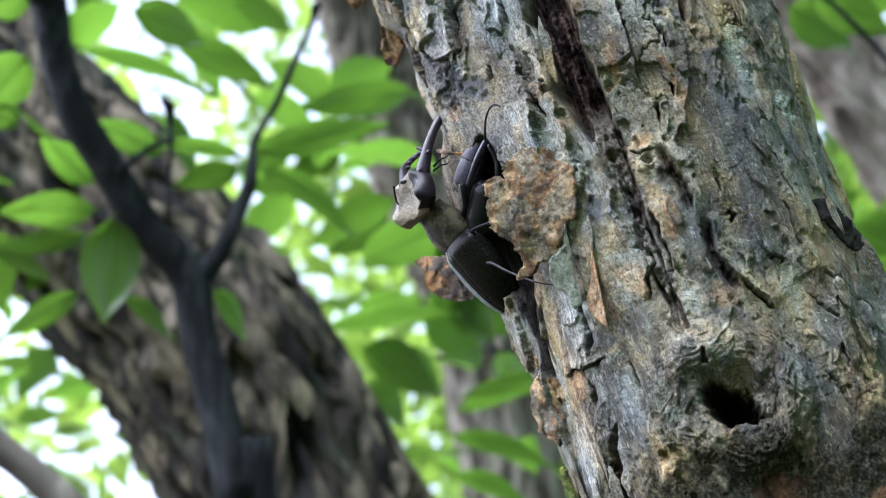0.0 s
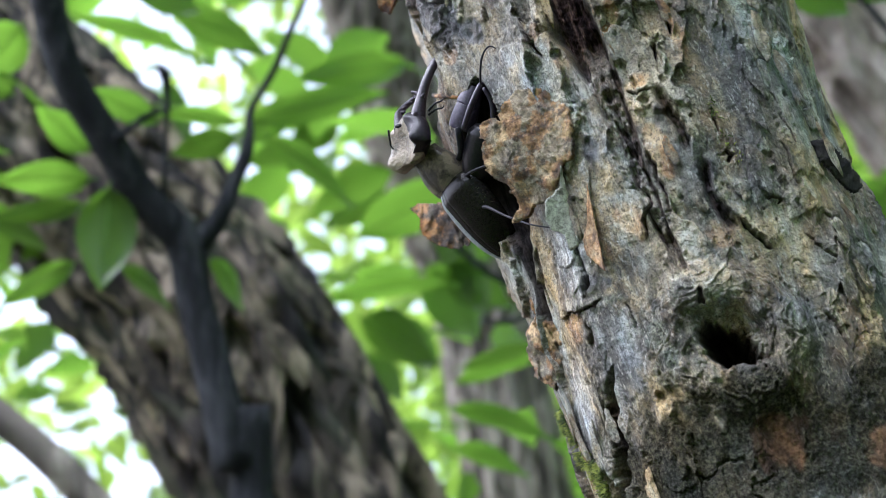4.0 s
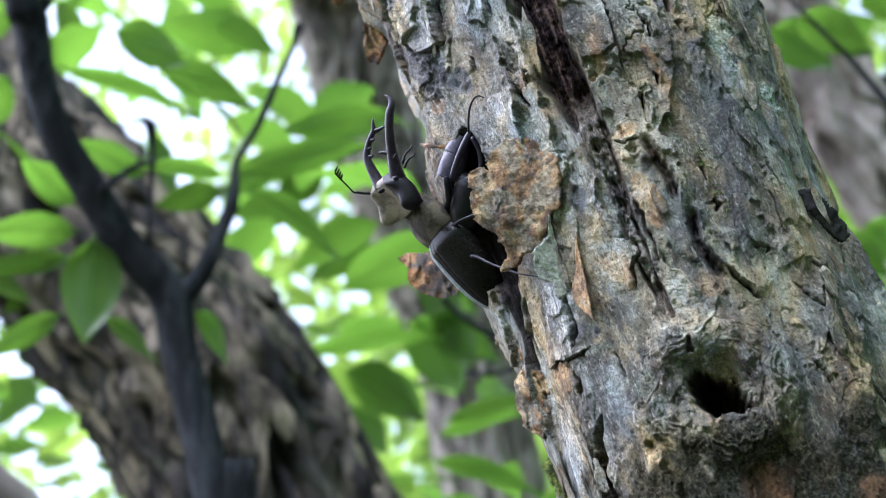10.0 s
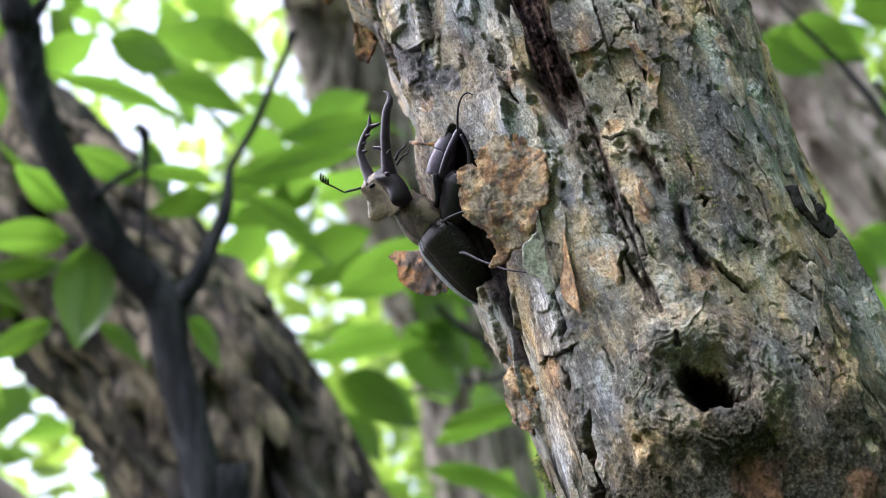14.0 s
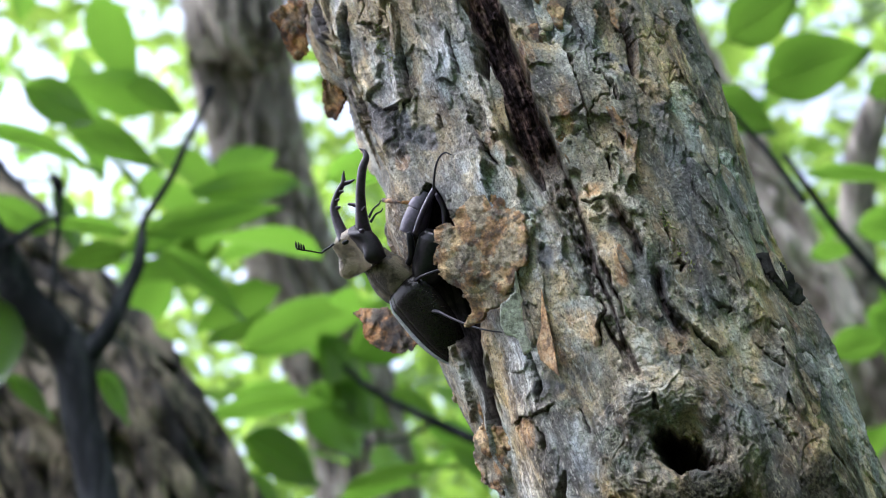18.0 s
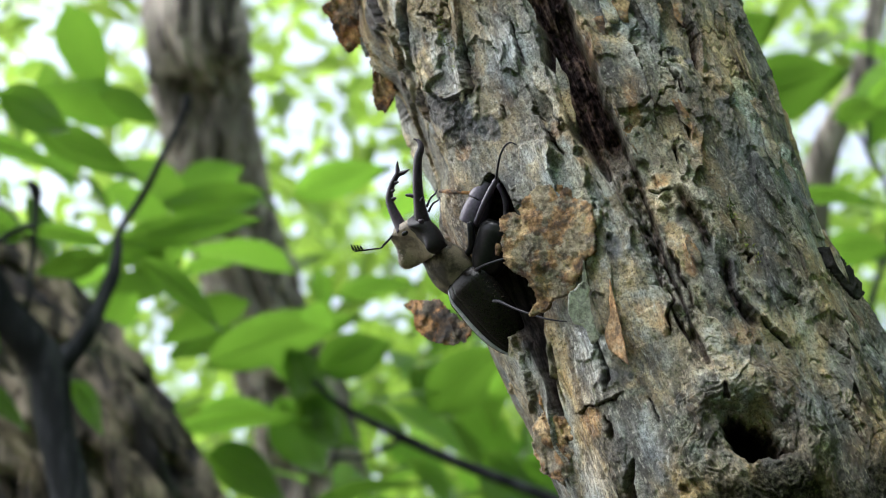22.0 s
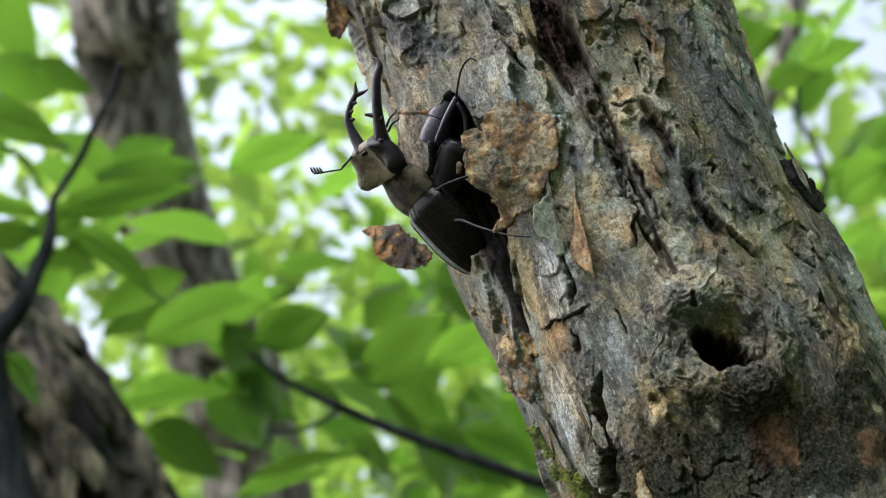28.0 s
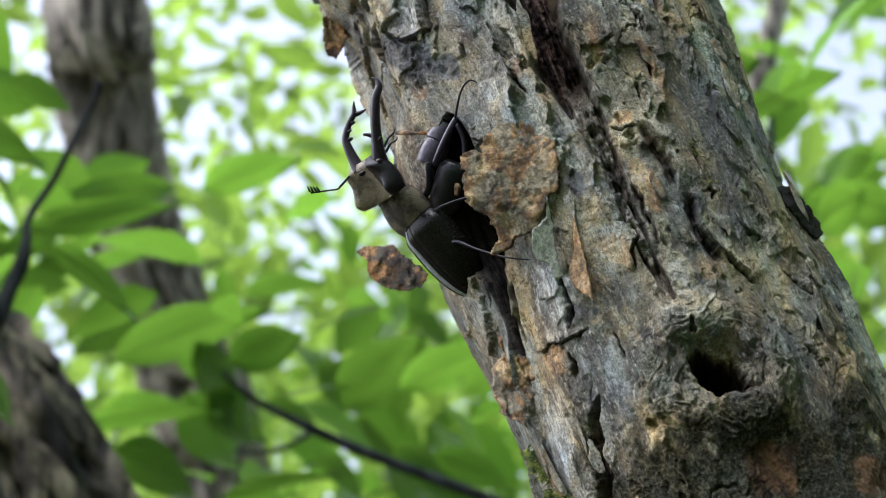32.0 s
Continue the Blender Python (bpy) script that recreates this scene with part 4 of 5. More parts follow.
SIDE_TWIG = [(0.82, 1.9, 2.862, 0.0022), (0.806, 1.9, 2.783, 0.0024), (0.784, 1.9, 2.642, 0.0026), (0.766, 1.9, 2.516, 0.0036), (0.783, 1.9, 2.47, 0.0034), (0.789, 1.9, 2.415, 0.0036), (0.775, 1.9, 2.373, 0.0038), (0.757, 1.9, 2.328, 0.0042), (0.716, 1.9, 2.228, 0.005)]
SIDE_SPUR = [(0.733, 1.9, 2.589, 0.0016), (0.749, 1.9, 2.552, 0.0022), (0.766, 1.9, 2.514, 0.003)]
SIDE_TWIG2 = [(0.433, 1.362, 2.133, 0.0036), (0.395, 1.345, 2.178, 0.0031), (0.351, 1.329, 2.220, 0.0021), (0.325, 1.320, 2.244, 0.0015)]
UPRIGHT_TWIG = [(-0.262, 1.46, 2.030, 0.0026), (-0.260, 1.45, 2.051, 0.0026), (-0.258, 1.435, 2.102, 0.0026), (-0.257, 1.42, 2.144, 0.0034), (-0.258, 1.412, 2.156, 0.0056), (-0.265, 1.411, 2.164, 0.0030)]
GREY_STEM = [(0.986, 2.853, 2.258, 0.0349), (0.977, 2.729, 2.539, 0.0349), (0.961, 2.655, 2.707, 0.0328), (0.972, 2.595, 2.838, 0.0308), (1.000, 2.554, 2.922, 0.0246), (1.052, 2.495, 3.043, 0.0205), (1.12, 2.46, 3.40, 0.018), (1.10, 2.5, 4.0, 0.014)]
SLANT_STEM = [(1.057, 2.415, 1.604, 0.0668), (0.743, 2.176, 2.236, 0.0629), (0.633, 2.109, 2.412, 0.0613), (0.523, 2.043, 2.589, 0.0597), (0.420, 1.979, 2.758, 0.0582), (0.20, 1.85, 3.10, 0.055), (-0.30, 1.80, 3.90, 0.045)]
LOW_BRANCH = [(-0.455, 1.303, 1.867, 0.0120), (-0.390, 1.317, 1.828, 0.0129), (-0.349, 1.327, 1.799, 0.0129), (-0.312, 1.339, 1.769, 0.0138), (-0.261, 1.357, 1.719, 0.0148)]


def stem(path, parent, mat=None, sides=10, name="stem"):
    v, f = tube(catmull(path, 8), sides)
    return mesh_object(name, v, f, mat or TWIG, parent)


for row in SAPLING_LEAVES:
    put_leaf(row, sapling, LEAF)
stem(UPRIGHT_TWIG, sapling, name="twig")
stem([(-0.30, 1.41, 2.09, 0.004), (-0.27, 1.44, 2.13, 0.003), (-0.235, 1.47, 2.15, 0.0015)], sapling, name="twig")

shrub = tagged(new("shrub"), "leafy green shrub with thin dark stems behind the trunk", "shrub")
stem(SHRUB_STEM, shrub)
stem(SHRUB_TWIG, shrub, name="twig")
for row in SHRUB_LEAVES:
    put_leaf(row, shrub, LEAF)
side_shrub = tagged(new("shrub"), "thin dark twigs with broad green leaves beside the trunk", "shrub")
stem(SIDE_STEM, side_shrub)
stem(SIDE_TWIG, side_shrub, name="twig")
stem(SIDE_SPUR, side_shrub, name="twig")
stem(SIDE_TWIG2, side_shrub, name="twig")
for row in SIDE_LEAVES:
    put_leaf(row, side_shrub, LEAF)

slender_tree = far_tree("slender_tree", "slender pale grey tree stem in the forest behind", GREY_STEM, 17, 0.12, bark=BARK_GREY)
pink_tree = far_tree("slanting_tree", "slanting pinkish-brown tree trunk behind the near trunk", SLANT_STEM, 13, bark=BARK_PINK, plates=30, span=(0.3, 0.9), long=0.05)
bough = tagged(new("bough"), "pale grey curved bough low among the trees", "branch")
stem(LOW_BRANCH, bough, BARK_GREY, 14, "limb")


def foliage(name, label, mat, clumps, spread, per, size, boxes, seed, n=3):
    """Clumps of small leaves, joined."""
    rng = np.random.default_rng(seed)
    base, quads = leaf_shape(1.0, 0.52, n=n)
    base, quads = np.array(base), np.array(quads)
    verts, faces, i = [], [], 0
    for c in range(clumps):
        lo, hi = boxes[rng.integers(len(boxes))]
        mid = np.array([rng.uniform(a, b) for a, b in zip(lo, hi)])
        for k in range(max(3, int(per * rng.uniform(0.4, 1.6)))):
            p = mid + rng.normal(0, 1, 3) * spread * np.array((1, 1, 0.55))
            m = np.array(Euler((rng.normal(0, 0.6), rng.normal(0.15, 0.5), rng.uniform(0, 6.28))).to_matrix())
            verts.append(base @ m.T * size * rng.uniform(0.6, 1.4) + p)
            faces.append(quads + len(base) * i)
            i += 1
    ob = mesh_object(name, np.concatenate(verts), np.concatenate(faces).tolist(), mat)
    return tagged(ob, label, "foliage", kind="stuff")


def crown(tree, tip, reach, seed):
    """Limbs that fork from the top of a trunk, and the leaf clumps round them."""
    rng = np.random.default_rng(seed)
    tip = np.array(tip, float)
    base, quads = leaf_shape(1.0, 0.52, n=3)
    base, quads = np.array(base), np.array(quads)
    verts, faces, count = [], [], 0
    for k in range(6):
        a = 2 * math.pi * (k + rng.uniform(-0.3, 0.3)) / 6
        end = tip + reach * np.array((math.cos(a), math.sin(a), rng.uniform(0.5, 1.0)))
        bend = (tip + end) / 2 + (0, 0, 0.12 * reach)
        stem([(*tip, 0.026), (*bend, 0.016), (*end, 0.005)], tree, BARK_FAR, 8, "limb")
        for c in range(9):
            mid = bend + (end - bend) * rng.uniform(-0.2, 1.15) + rng.normal(0, 0.13 * reach, 3)
            for j in range(int(rng.uniform(7, 18))):
                p = mid + rng.normal(0, 0.10 * reach, 3) * (1, 1, 0.6)
                m = np.array(Euler((rng.normal(0, 0.6), rng.normal(0.15, 0.5), rng.uniform(0, 6.28))).to_matrix())
                verts.append(base @ m.T * 0.11 * rng.uniform(0.6, 1.4) + p)
                faces.append(quads + len(base) * count)
                count += 1
    tagged(mesh_object("crown", np.concatenate(verts), np.concatenate(faces).tolist(), LEAF, tree), kind="stuff")


crown(dark_tree, (-1.38, 1.6, 3.55), 0.6, 61)
crown(grey_tree, (-0.3, 2.7, 4.55), 1.0, 62)
crown(slender_tree, (1.10, 2.5, 3.95), 0.6, 63)
crown(pink_tree, (-0.29, 1.80, 3.86), 0.42, 64)

foliage("near_foliage", "green leaves of the undergrowth", LEAF, 150, 0.24, 14, 0.12, [((-1.6, 2.5, 1.0), (1.8, 4.2, 2.3)), ((-1.9, 2.3, 2.2), (-0.75, 4.0, 3.4)), ((0.4, 2.2, 1.6), (1.4, 4, 3.0))], 31)
foliage("middle_foliage", "yellow-green leaves in the middle of the forest", CANOPY_LEAF, 430, 0.36, 20, 0.14, [((-3.2, 4.2, 0.8), (3.0, 7.5, 5.6)), ((-0.2, 4.2, 1.6), (3.0, 7.5, 4.0))], 33)
foliage("far_foliage", "bright green forest canopy in the distance", CANOPY_LEAF, 650, 0.6, 20, 0.22, [((-6, 8, 0.5), (6, 14, 10)), ((-0.6, 8, 2.0), (6, 14, 6.0))], 35)
foliage("sapling_foliage", "broad leaves crowded round the sapling", LEAF, 26, 0.10, 7, 0.10, [((-0.70, 1.8, 2.20), (-0.10, 2.4, 2.75)), ((-0.75, 1.62, 1.95), (-0.45, 1.8, 2.3))], 41, 5)
# leaf clumps out of view, added to block sky light from behind and right
foliage("canopy", "unseen leaf screen behind and to the right, added to block sky light", LEAF, 460, 0.6, 17, 0.30, [((-4, -5, 0.2), (5, -1.6, 3.6)), ((1.6, -3, 0.2), (4.5, 2.2, 3.4))], 37)
# boughs never in view, added overhead to thin the light from above
foliage("high_canopy", "unseen thin boughs overhead, added to thin the sky light", LEAF, 70, 0.6, 15, 0.30, [((-2, -4, 4.6), (5, 4, 7))], 43)
# bushes out of view, added to hold low light off the trunk
foliage("undergrowth", "unseen low bushes added to cut the light on the lower trunk", LEAF, 150, 0.3, 16, 0.2, [((-1.6, -2.2, 0.1), (2.6, -0.6, 1.25)), ((0.9, -1.2, 0.1), (2.4, 1.2, 1.6)), ((-2.2, -1.6, 0.1), (-0.9, 0.8, 1.2))], 39)


# ---- loose bark on the trunk ----
def polar(u, v, lift):
    """A point in the trunk's space, lift mm off the mean bark."""
    a = math.radians(u / 1.103)
    r = RADIUS + TAPER * v / 1000 + lift / 1000
    return np.array((r * math.sin(a), -r * math.cos(a), v / 1000))


def resample(points, n):
    pts = np.array(points, float)
    closed = np.vstack([pts, pts[:1]])
    seg = np.linalg.norm(np.diff(closed[:, :2], axis=0), axis=1)
    cum = np.concatenate([[0], np.cumsum(seg)])
    s = np.linspace(0, cum[-1], n, endpoint=False)
    return np.stack([np.interp(s, cum, closed[:, k]) for k in range(pts.shape[1])], 1)


def flake(name, outline, place, thick, mat, parent, seed, label="", rings=9, n=110, ragged=0.35, relief=0.5, centre=None):
    """A ragged chip of bark: rings of the outline shrunk to its middle, bent by place(), with a back."""
    rim = resample(outline, n)
    k = np.arange(n)
    rim[:, 0] += ragged * fbm(k / 3.0, k * 0 + seed, 3, seed)
    rim[:, 1] += ragged * fbm(k / 3.0, k * 0 + seed + 40, 3, seed + 1)
    mid = np.mean(rim, axis=0) if centre is None else np.array(centre, float)
    # a smooth bent sheet through the rim's heights
    def terms(x, y):
        return np.stack([x * 0 + 1, x, y, x * x, x * y, y * y], -1)
    o = mid[:2]
    bend = np.linalg.lstsq(terms(rim[:, 0] - o[0], rim[:, 1] - o[1]), rim[:, 2], rcond=None)[0]
    front, back = [], []
    for j in range(rings + 1):
        s = (j / rings) ** 0.8
        ring = mid + (rim - mid) * s
        bumps = relief * fbm(ring[:, 0] / 3.2 + seed, ring[:, 1] / 4.2, 4, seed + 3)
        edge = s ** 10
        ring[:, 2] = terms(ring[:, 0] - o[0], ring[:, 1] - o[1]) @ bend
        for p, b in zip(ring, bumps):
            front.append(place(p[0], p[1], p[2] + b - 0.3 * thick * edge))
            back.append(place(p[0], p[1], p[2] + 0.3 * b - thick * (1 - 0.45 * edge)))
    faces = []
    m = len(front)
    for j in range(rings):
        for i in range(n):
            a, b = j * n + i, j * n + (i + 1) % n
            faces.append((a, a + n, b + n, b))
            faces.append((m + b, m + b + n, m + a + n, m + a))
    last = rings * n
    for i in range(n):
        a, b = last + i, last + (i + 1) % n
        faces.append((a, m + a, m + b, b))
    return mesh_object(name, front + back, faces, mat, parent, label=label)


def sheet_flake(name, outline, place, thick, mat, parent, seed, label="", step=0.5, ragged=0.6, relief=0.8):
    """A larger flap of bark: a fine bent sheet with a torn rim and a back."""
    pts = np.array(outline, float)
    o = pts[:, :2].mean(axis=0)

    def terms(x, y):
        return np.stack([x * 0 + 1, x, y, x * x, x * y, y * y], -1)

    rim = resample(outline, 120)
    bend = np.linalg.lstsq(terms(rim[:, 0] - o[0], rim[:, 1] - o[1]), rim[:, 2], rcond=None)[0]
    lo, hi = pts[:, :2].min(axis=0) - 1, pts[:, :2].max(axis=0) + 1
    xs, ys = np.arange(lo[0], hi[0], step), np.arange(lo[1], hi[1], step)
    X, Y = np.meshgrid(xs, ys)
    jx = X + ragged * fbm(X / 2.0, Y / 2.0, 3, seed)
    jy = Y + ragged * fbm(X / 2.0 + 50, Y / 2.0, 3, seed + 1)
    inside = np.zeros(X.shape, bool)
    for (x0, y0), (x1, y1) in zip(pts[:, :2], np.roll(pts[:, :2], -1, axis=0)):
        cross = ((y0 > jy) != (y1 > jy)) & (jx < (x1 - x0) * (jy - y0) / (y1 - y0 + 1e-9) + x0)
        inside ^= cross
    X = X + 0.3 * step * vnoise(X * 3, Y * 3, seed + 5)
    Y = Y + 0.3 * step * vnoise(X * 3 + 9, Y * 3, seed + 6)
    lift = terms(X - o[0], Y - o[1]) @ bend
    bumps = relief * (fbm(X / 7, Y / 9, 3, seed + 2) + 0.45 * fbm(X / 2.0, Y / 2.6, 4, seed + 3))
    p = X / 6 + Y / 11 + 0.8 * fbm(X / 8, Y / 8, 2, seed + 8)
    bumps += 0.7 * relief * (p - np.floor(p))
    index, verts = {}, []
    for i, j in zip(*np.nonzero(inside)):
        index[(i, j)] = len(verts)
        verts.append(place(X[i, j], Y[i, j], lift[i, j] + bumps[i, j]))
    m = len(verts)
    for i, j in zip(*np.nonzero(inside)):
        verts.append(place(X[i, j], Y[i, j], lift[i, j] + 0.4 * bumps[i, j] - thick))
    faces, edges = [], {}
    for (i, j), a in index.items():
        q = [a, index.get((i, j + 1)), index.get((i + 1, j + 1)), index.get((i + 1, j))]
        if None in q:
            continue
        faces += [tuple(q), tuple(k + m for k in q[::-1])]
        for k in range(4):
            e = (q[k], q[(k + 1) % 4])
            if (e[1], e[0]) in edges:
                del edges[(e[1], e[0])]
            else:
                edges[e] = True
    for b, c in edges:
        faces.append((c, b, b + m, c + m))
    return mesh_object(name, verts, faces, mat, parent, label=label)


def scar_bark(name, low, mid_col, high, crust=0.85):
    m, nt, nodes, bsdf = material(name)
    a = noise_node(nt, 330, 8, 0.7)
    b = noise_node(nt, 110, 6, 0.65, None, 4.0)
    col = ramp(nt, noise_node(nt, 140, 7, 0.6, None, 8.0), [(0.1, low), (0.5, mid_col), (0.95, high)])
    col = mix(nt, ramp(nt, b, [(0.42, (0, 0, 0)), (0.62, (crust, crust, crust))]), col, ramp(nt, a, [(0.1, (0.080, 0.078, 0.058)), (0.9, (0.33, 0.31, 0.225))]))
    col = mix(nt, ramp(nt, noise_node(nt, 210, 5, 0.65, None, 33.0), [(0.66, (0, 0, 0)), (0.90, (0.6, 0.6, 0.6))]), col, (0.045, 0.036, 0.028))
    link(nt, col, bsdf.inputs["Base Color"])
    bsdf.inputs["Roughness"].default_value = 0.75
    col = mix(nt, 0.7, col, ramp(nt, noise_node(nt, 900, 7, 0.7, None, 15.0), [(0.1, (0.45, 0.44, 0.43)), (0.5, (1, 1, 1)), (0.9, (1.4, 1.4, 1.4))]), "MULTIPLY")
    link(nt, col, bsdf.inputs["Base Color"])
    bump(nt, bsdf, a, 0.8, 0.0007)
    return m


TAN_FLAKE = scar_bark("tan_flake", (0.065, 0.032, 0.014), (0.26, 0.145, 0.056), (0.52, 0.37, 0.19), 0.7)
RUST_FLAKE = scar_bark("rust_flake", (0.06, 0.024, 0.010), (0.28, 0.115, 0.032), (0.56, 0.32, 0.12), 0.45)
FLAG_FLAKE = scar_bark("flag_flake", (0.014, 0.010, 0.007), (0.070, 0.038, 0.016), (0.42, 0.20, 0.06), 0.25)
# near-black colour stands for the shaded void behind lifted bark
SHADE_FLAKE = scar_bark("shade_flake", (0.004, 0.004, 0.004), (0.010, 0.009, 0.010), (0.030, 0.026, 0.026), 0.05)
SPIKE_FLAKE = scar_bark("spike_flake", (0.22, 0.11, 0.045), (0.46, 0.26, 0.11), (0.60, 0.44, 0.26), 0.3)
PALE_FLAKE = scar_bark("pale_flake", (0.34, 0.35, 0.28), (0.52, 0.54, 0.45), (0.64, 0.66, 0.57), 0.2)

sheet_flake("bark_flap", [(-60, 28.2, 10), (-57.1, 27.2, 9), (-54.9, 24.7, 7), (-52.7, 29.4, 4), (-47.5, 32.3, 2), (-41.9, 30.3, 1.6), (-37.6, 26.2, 1.6), (-34.5, 19.4, 1.6), (-35, 12.5, 1.6), (-37.9, 3.9, 1.8),
      (-43, 1.5, 2), (-48.1, -2.8, 2.4), (-52.3, -4.6, 2.8), (-58.3, -3.3, 3.2), (-62.1, -6.4, 3.6), (-67.7, -4.3, 4), (-62.9, -0.9, 5), (-61.5, 4.5, 6), (-63.8, 8.3, 7), (-64.6, 12.6, 8.5), (-62.9, 16.6, 9.5), (-61, 22.6, 10)],
      polar, 1.6, TAN_FLAKE, near_tree, 3, "raised tan flap of dead bark", step=0.42, relief=0.8, ragged=0.7)
flake("bark_curl", [(-42.6, 1.9, 4), (-45.8, -4.5, 6), (-49.6, -6.9, 8), (-52, -12.1, 8), (-52.4, -15.4, 7), (-50.6, -17.2, 5), (-51, -23.3, 3), (-49.1, -22.3, 2), (-47.6, -14.1, 2.5), (-45.2, -6.5, 2.5)],
      polar, 0.7, PALE_FLAKE, near_tree, 5, "pale grey-green curl of bark", relief=0.3, ragged=0.2)
flake("bark_spike", [(-38.1, -6.6, 2.2), (-38.8, -14, 3.5), (-40.1, -24.3, 4.5), (-42.4, -34.6, 4), (-44.8, -30.7, 2.5), (-47, -26.3, 2), (-46.3, -21.8, 2), (-42.4, -16.9, 2)],
      polar, 0.7, SPIKE_FLAKE, near_tree, 7, "pointed orange spike of peeling bark", relief=0.3, ragged=0.2)
flake("bark_rim", [(-13, 76.8, 3.2), (-14.2, 66.4, 3.4), (-16, 50, 3.4), (-17, 39.9, 3.2), (-15.6, 27.2, 2.4), (-12.1, 39.4, 1), (-10.9, 53.8, 1), (-9.2, 68.4, 1), (-8.1, 79, 1)],
      polar, 0.9, TAN_FLAKE, near_tree, 9, "ochre rim of bark beside the furrow", relief=0.5, ragged=0.5)
# black sheet in place of the shaded gap at the edge of the bark
sheet_flake("bark_flap", [(40, -13, -2.2), (44, -14, 0.0), (49, -20, 1.2), (54, -27, 1.6), (55, -31, 1.0), (52, -33, -1.0), (47, -27, -1.8), (42, -20, -2.4)], polar, 0.9, SHADE_FLAKE, near_tree, 33, "lifted flake on the flank, coloured black as the shaded gap behind it", relief=0.5, ragged=0.4)

# chips all over the plates, lifted at their lower ends
chips = np.random.default_rng(12)
count = 0
while count < 60:
    cu, cv = chips.uniform(-96, 46), chips.uniform(-115, 140)
    if np.hypot((cu - KNOT[0]) / 30, (cv - KNOT[1]) / 27) < 1 or (-92 < cu < -50 and -55 < cv < 62) or abs(cu + 20) < 9 and cv > -30 or cu > -58 and cv < -70:
        continue
    w, l = chips.uniform(1.0, 3.4), chips.uniform(4, 13)
    tilt = chips.normal(0.05, 0.12)
    up = chips.uniform(0.2, 1.0)
    side = chips.choice([-1, 1])
    shape = []
    for k in range(12):
        a = 2 * math.pi * k / 12
        rr = 1 + chips.normal(0, 0.16)
        du, dv = w * rr * math.cos(a), l * rr * math.sin(a) * (1 if math.sin(a) > 0 else 0.8)
        lift = 0.9 + up * (0.5 - 0.5 * math.sin(a)) + 0.5 * up * side * math.cos(a)
        shape.append((cu + du * math.cos(tilt) + dv * math.sin(tilt), cv - du * math.sin(tilt) + dv * math.cos(tilt), lift))
    flake("bark_chip", shape, polar, 0.6, FLAKE if chips.random() < 0.9 else TAN_FLAKE, near_tree, 100 + count, rings=3, n=30, relief=0.45, ragged=0.35)
    count += 1

# moss tufts on the damp flank
MOSS, nt, nodes, bsdf = material("moss")
link(nt, ramp(nt, noise_node(nt, 300, 4, 0.6), [(0.2, (0.04, 0.065, 0.012)), (0.8, (0.27, 0.31, 0.05))]), bsdf.inputs["Base Color"])
bsdf.inputs["Roughness"].default_value = 0.8
tufts = np.random.default_rng(8)
verts, faces = [], []
for k in range(150):
    if k % 5 == 0:
        clump = np.array((tufts.normal(-88, 5.0), -114 + 52 * tufts.random() ** 1.5))
    clump = clump + tufts.normal(0, 0.9, 2)
    cu, cv = clump if k < 138 else (tufts.normal(6, 2), tufts.normal(-4, 6)) if k < 144 else (tufts.normal(-58, 2), tufts.normal(96, 8))
    for j in range(22 if k < 138 else 9):
        du, dv = tufts.normal(0, 1.0, 2)
        lean = tufts.normal(0, 0.8, 2)
        tall = tufts.uniform(0.8, 3.2) if k < 138 else 0.9
        v, f = tube([(*polar(cu + du, cv + dv, 0.0), 0.00022), (*polar(cu + du + 0.5 * lean[0], cv + dv + 0.5 * lean[1], 0.6 * tall), 0.0002), (*polar(cu + du + lean[0], cv + dv + lean[1] - 0.3, tall), 0.00004)], 3)
        faces += [tuple(i + len(verts) for i in q) for q in f]
        verts += list(v)
tagged(mesh_object("moss", verts, faces, MOSS, near_tree, label="small green moss tufts"), kind="stuff")

# ---- the space of the beetles: x right, y up the trunk, z out, in mm ----
PERCH = Matrix(((0.99095, -0.03798, -0.12878, 0.00089), (-0.13276, -0.42046, -0.89755, 0.52427), (-0.02006, 0.90652, -0.42169, 1.69289), (0, 0, 0, 1)))
TO_TRUNK = TRUNK.inverted() @ PERCH


def perch(x, y, z):
    p = TO_TRUNK @ Vector((x / 1000, y / 1000, z / 1000))
    return np.array(p)


sheet_flake("bark_flag", [(-18.4, -9.6, -38), (-13.4, -7.6, -37), (-7.5, -7.5, -35), (-2.8, -7, -32), (0, -10.6, -28), (9, -17, -20), (6, -22.6, -23), (0, -23.2, -26), (-6.4, -22.6, -29), (-11.4, -20, -33), (-13.4, -16.6, -34), (-13.0, -14.0, -34), (-15.4, -11.4, -36)],
      perch, 1.1, FLAG_FLAKE, near_tree, 21, "ragged rust-edged flake of bark standing off the trunk", relief=0.9, ragged=0.6)
sheet_flake("bark_chunk", [(-29.5, 76, -58), (-26, 78.5, -58), (-22, 76, -56), (-20, 69, -54), (-22.5, 63, -55), (-25, 60.5, -56), (-27.8, 62, -57), (-29.8, 69, -58)], perch, 4.0, RUST_FLAKE, near_tree, 23, "orange chunk of crumbling bark", relief=1.2, ragged=0.7)
sheet_flake("bark_chunk", [(-48.5, 100, -54), (-46, 96, -54), (-43, 90, -54), (-40, 83.5, -54), (-37, 83, -54), (-33.5, 86, -52), (-34, 93, -50), (-33, 104, -48), (-40, 106, -52)], perch, 2.2, RUST_FLAKE, near_tree, 25, "pale-edged flake of bark", relief=0.8, ragged=0.5)
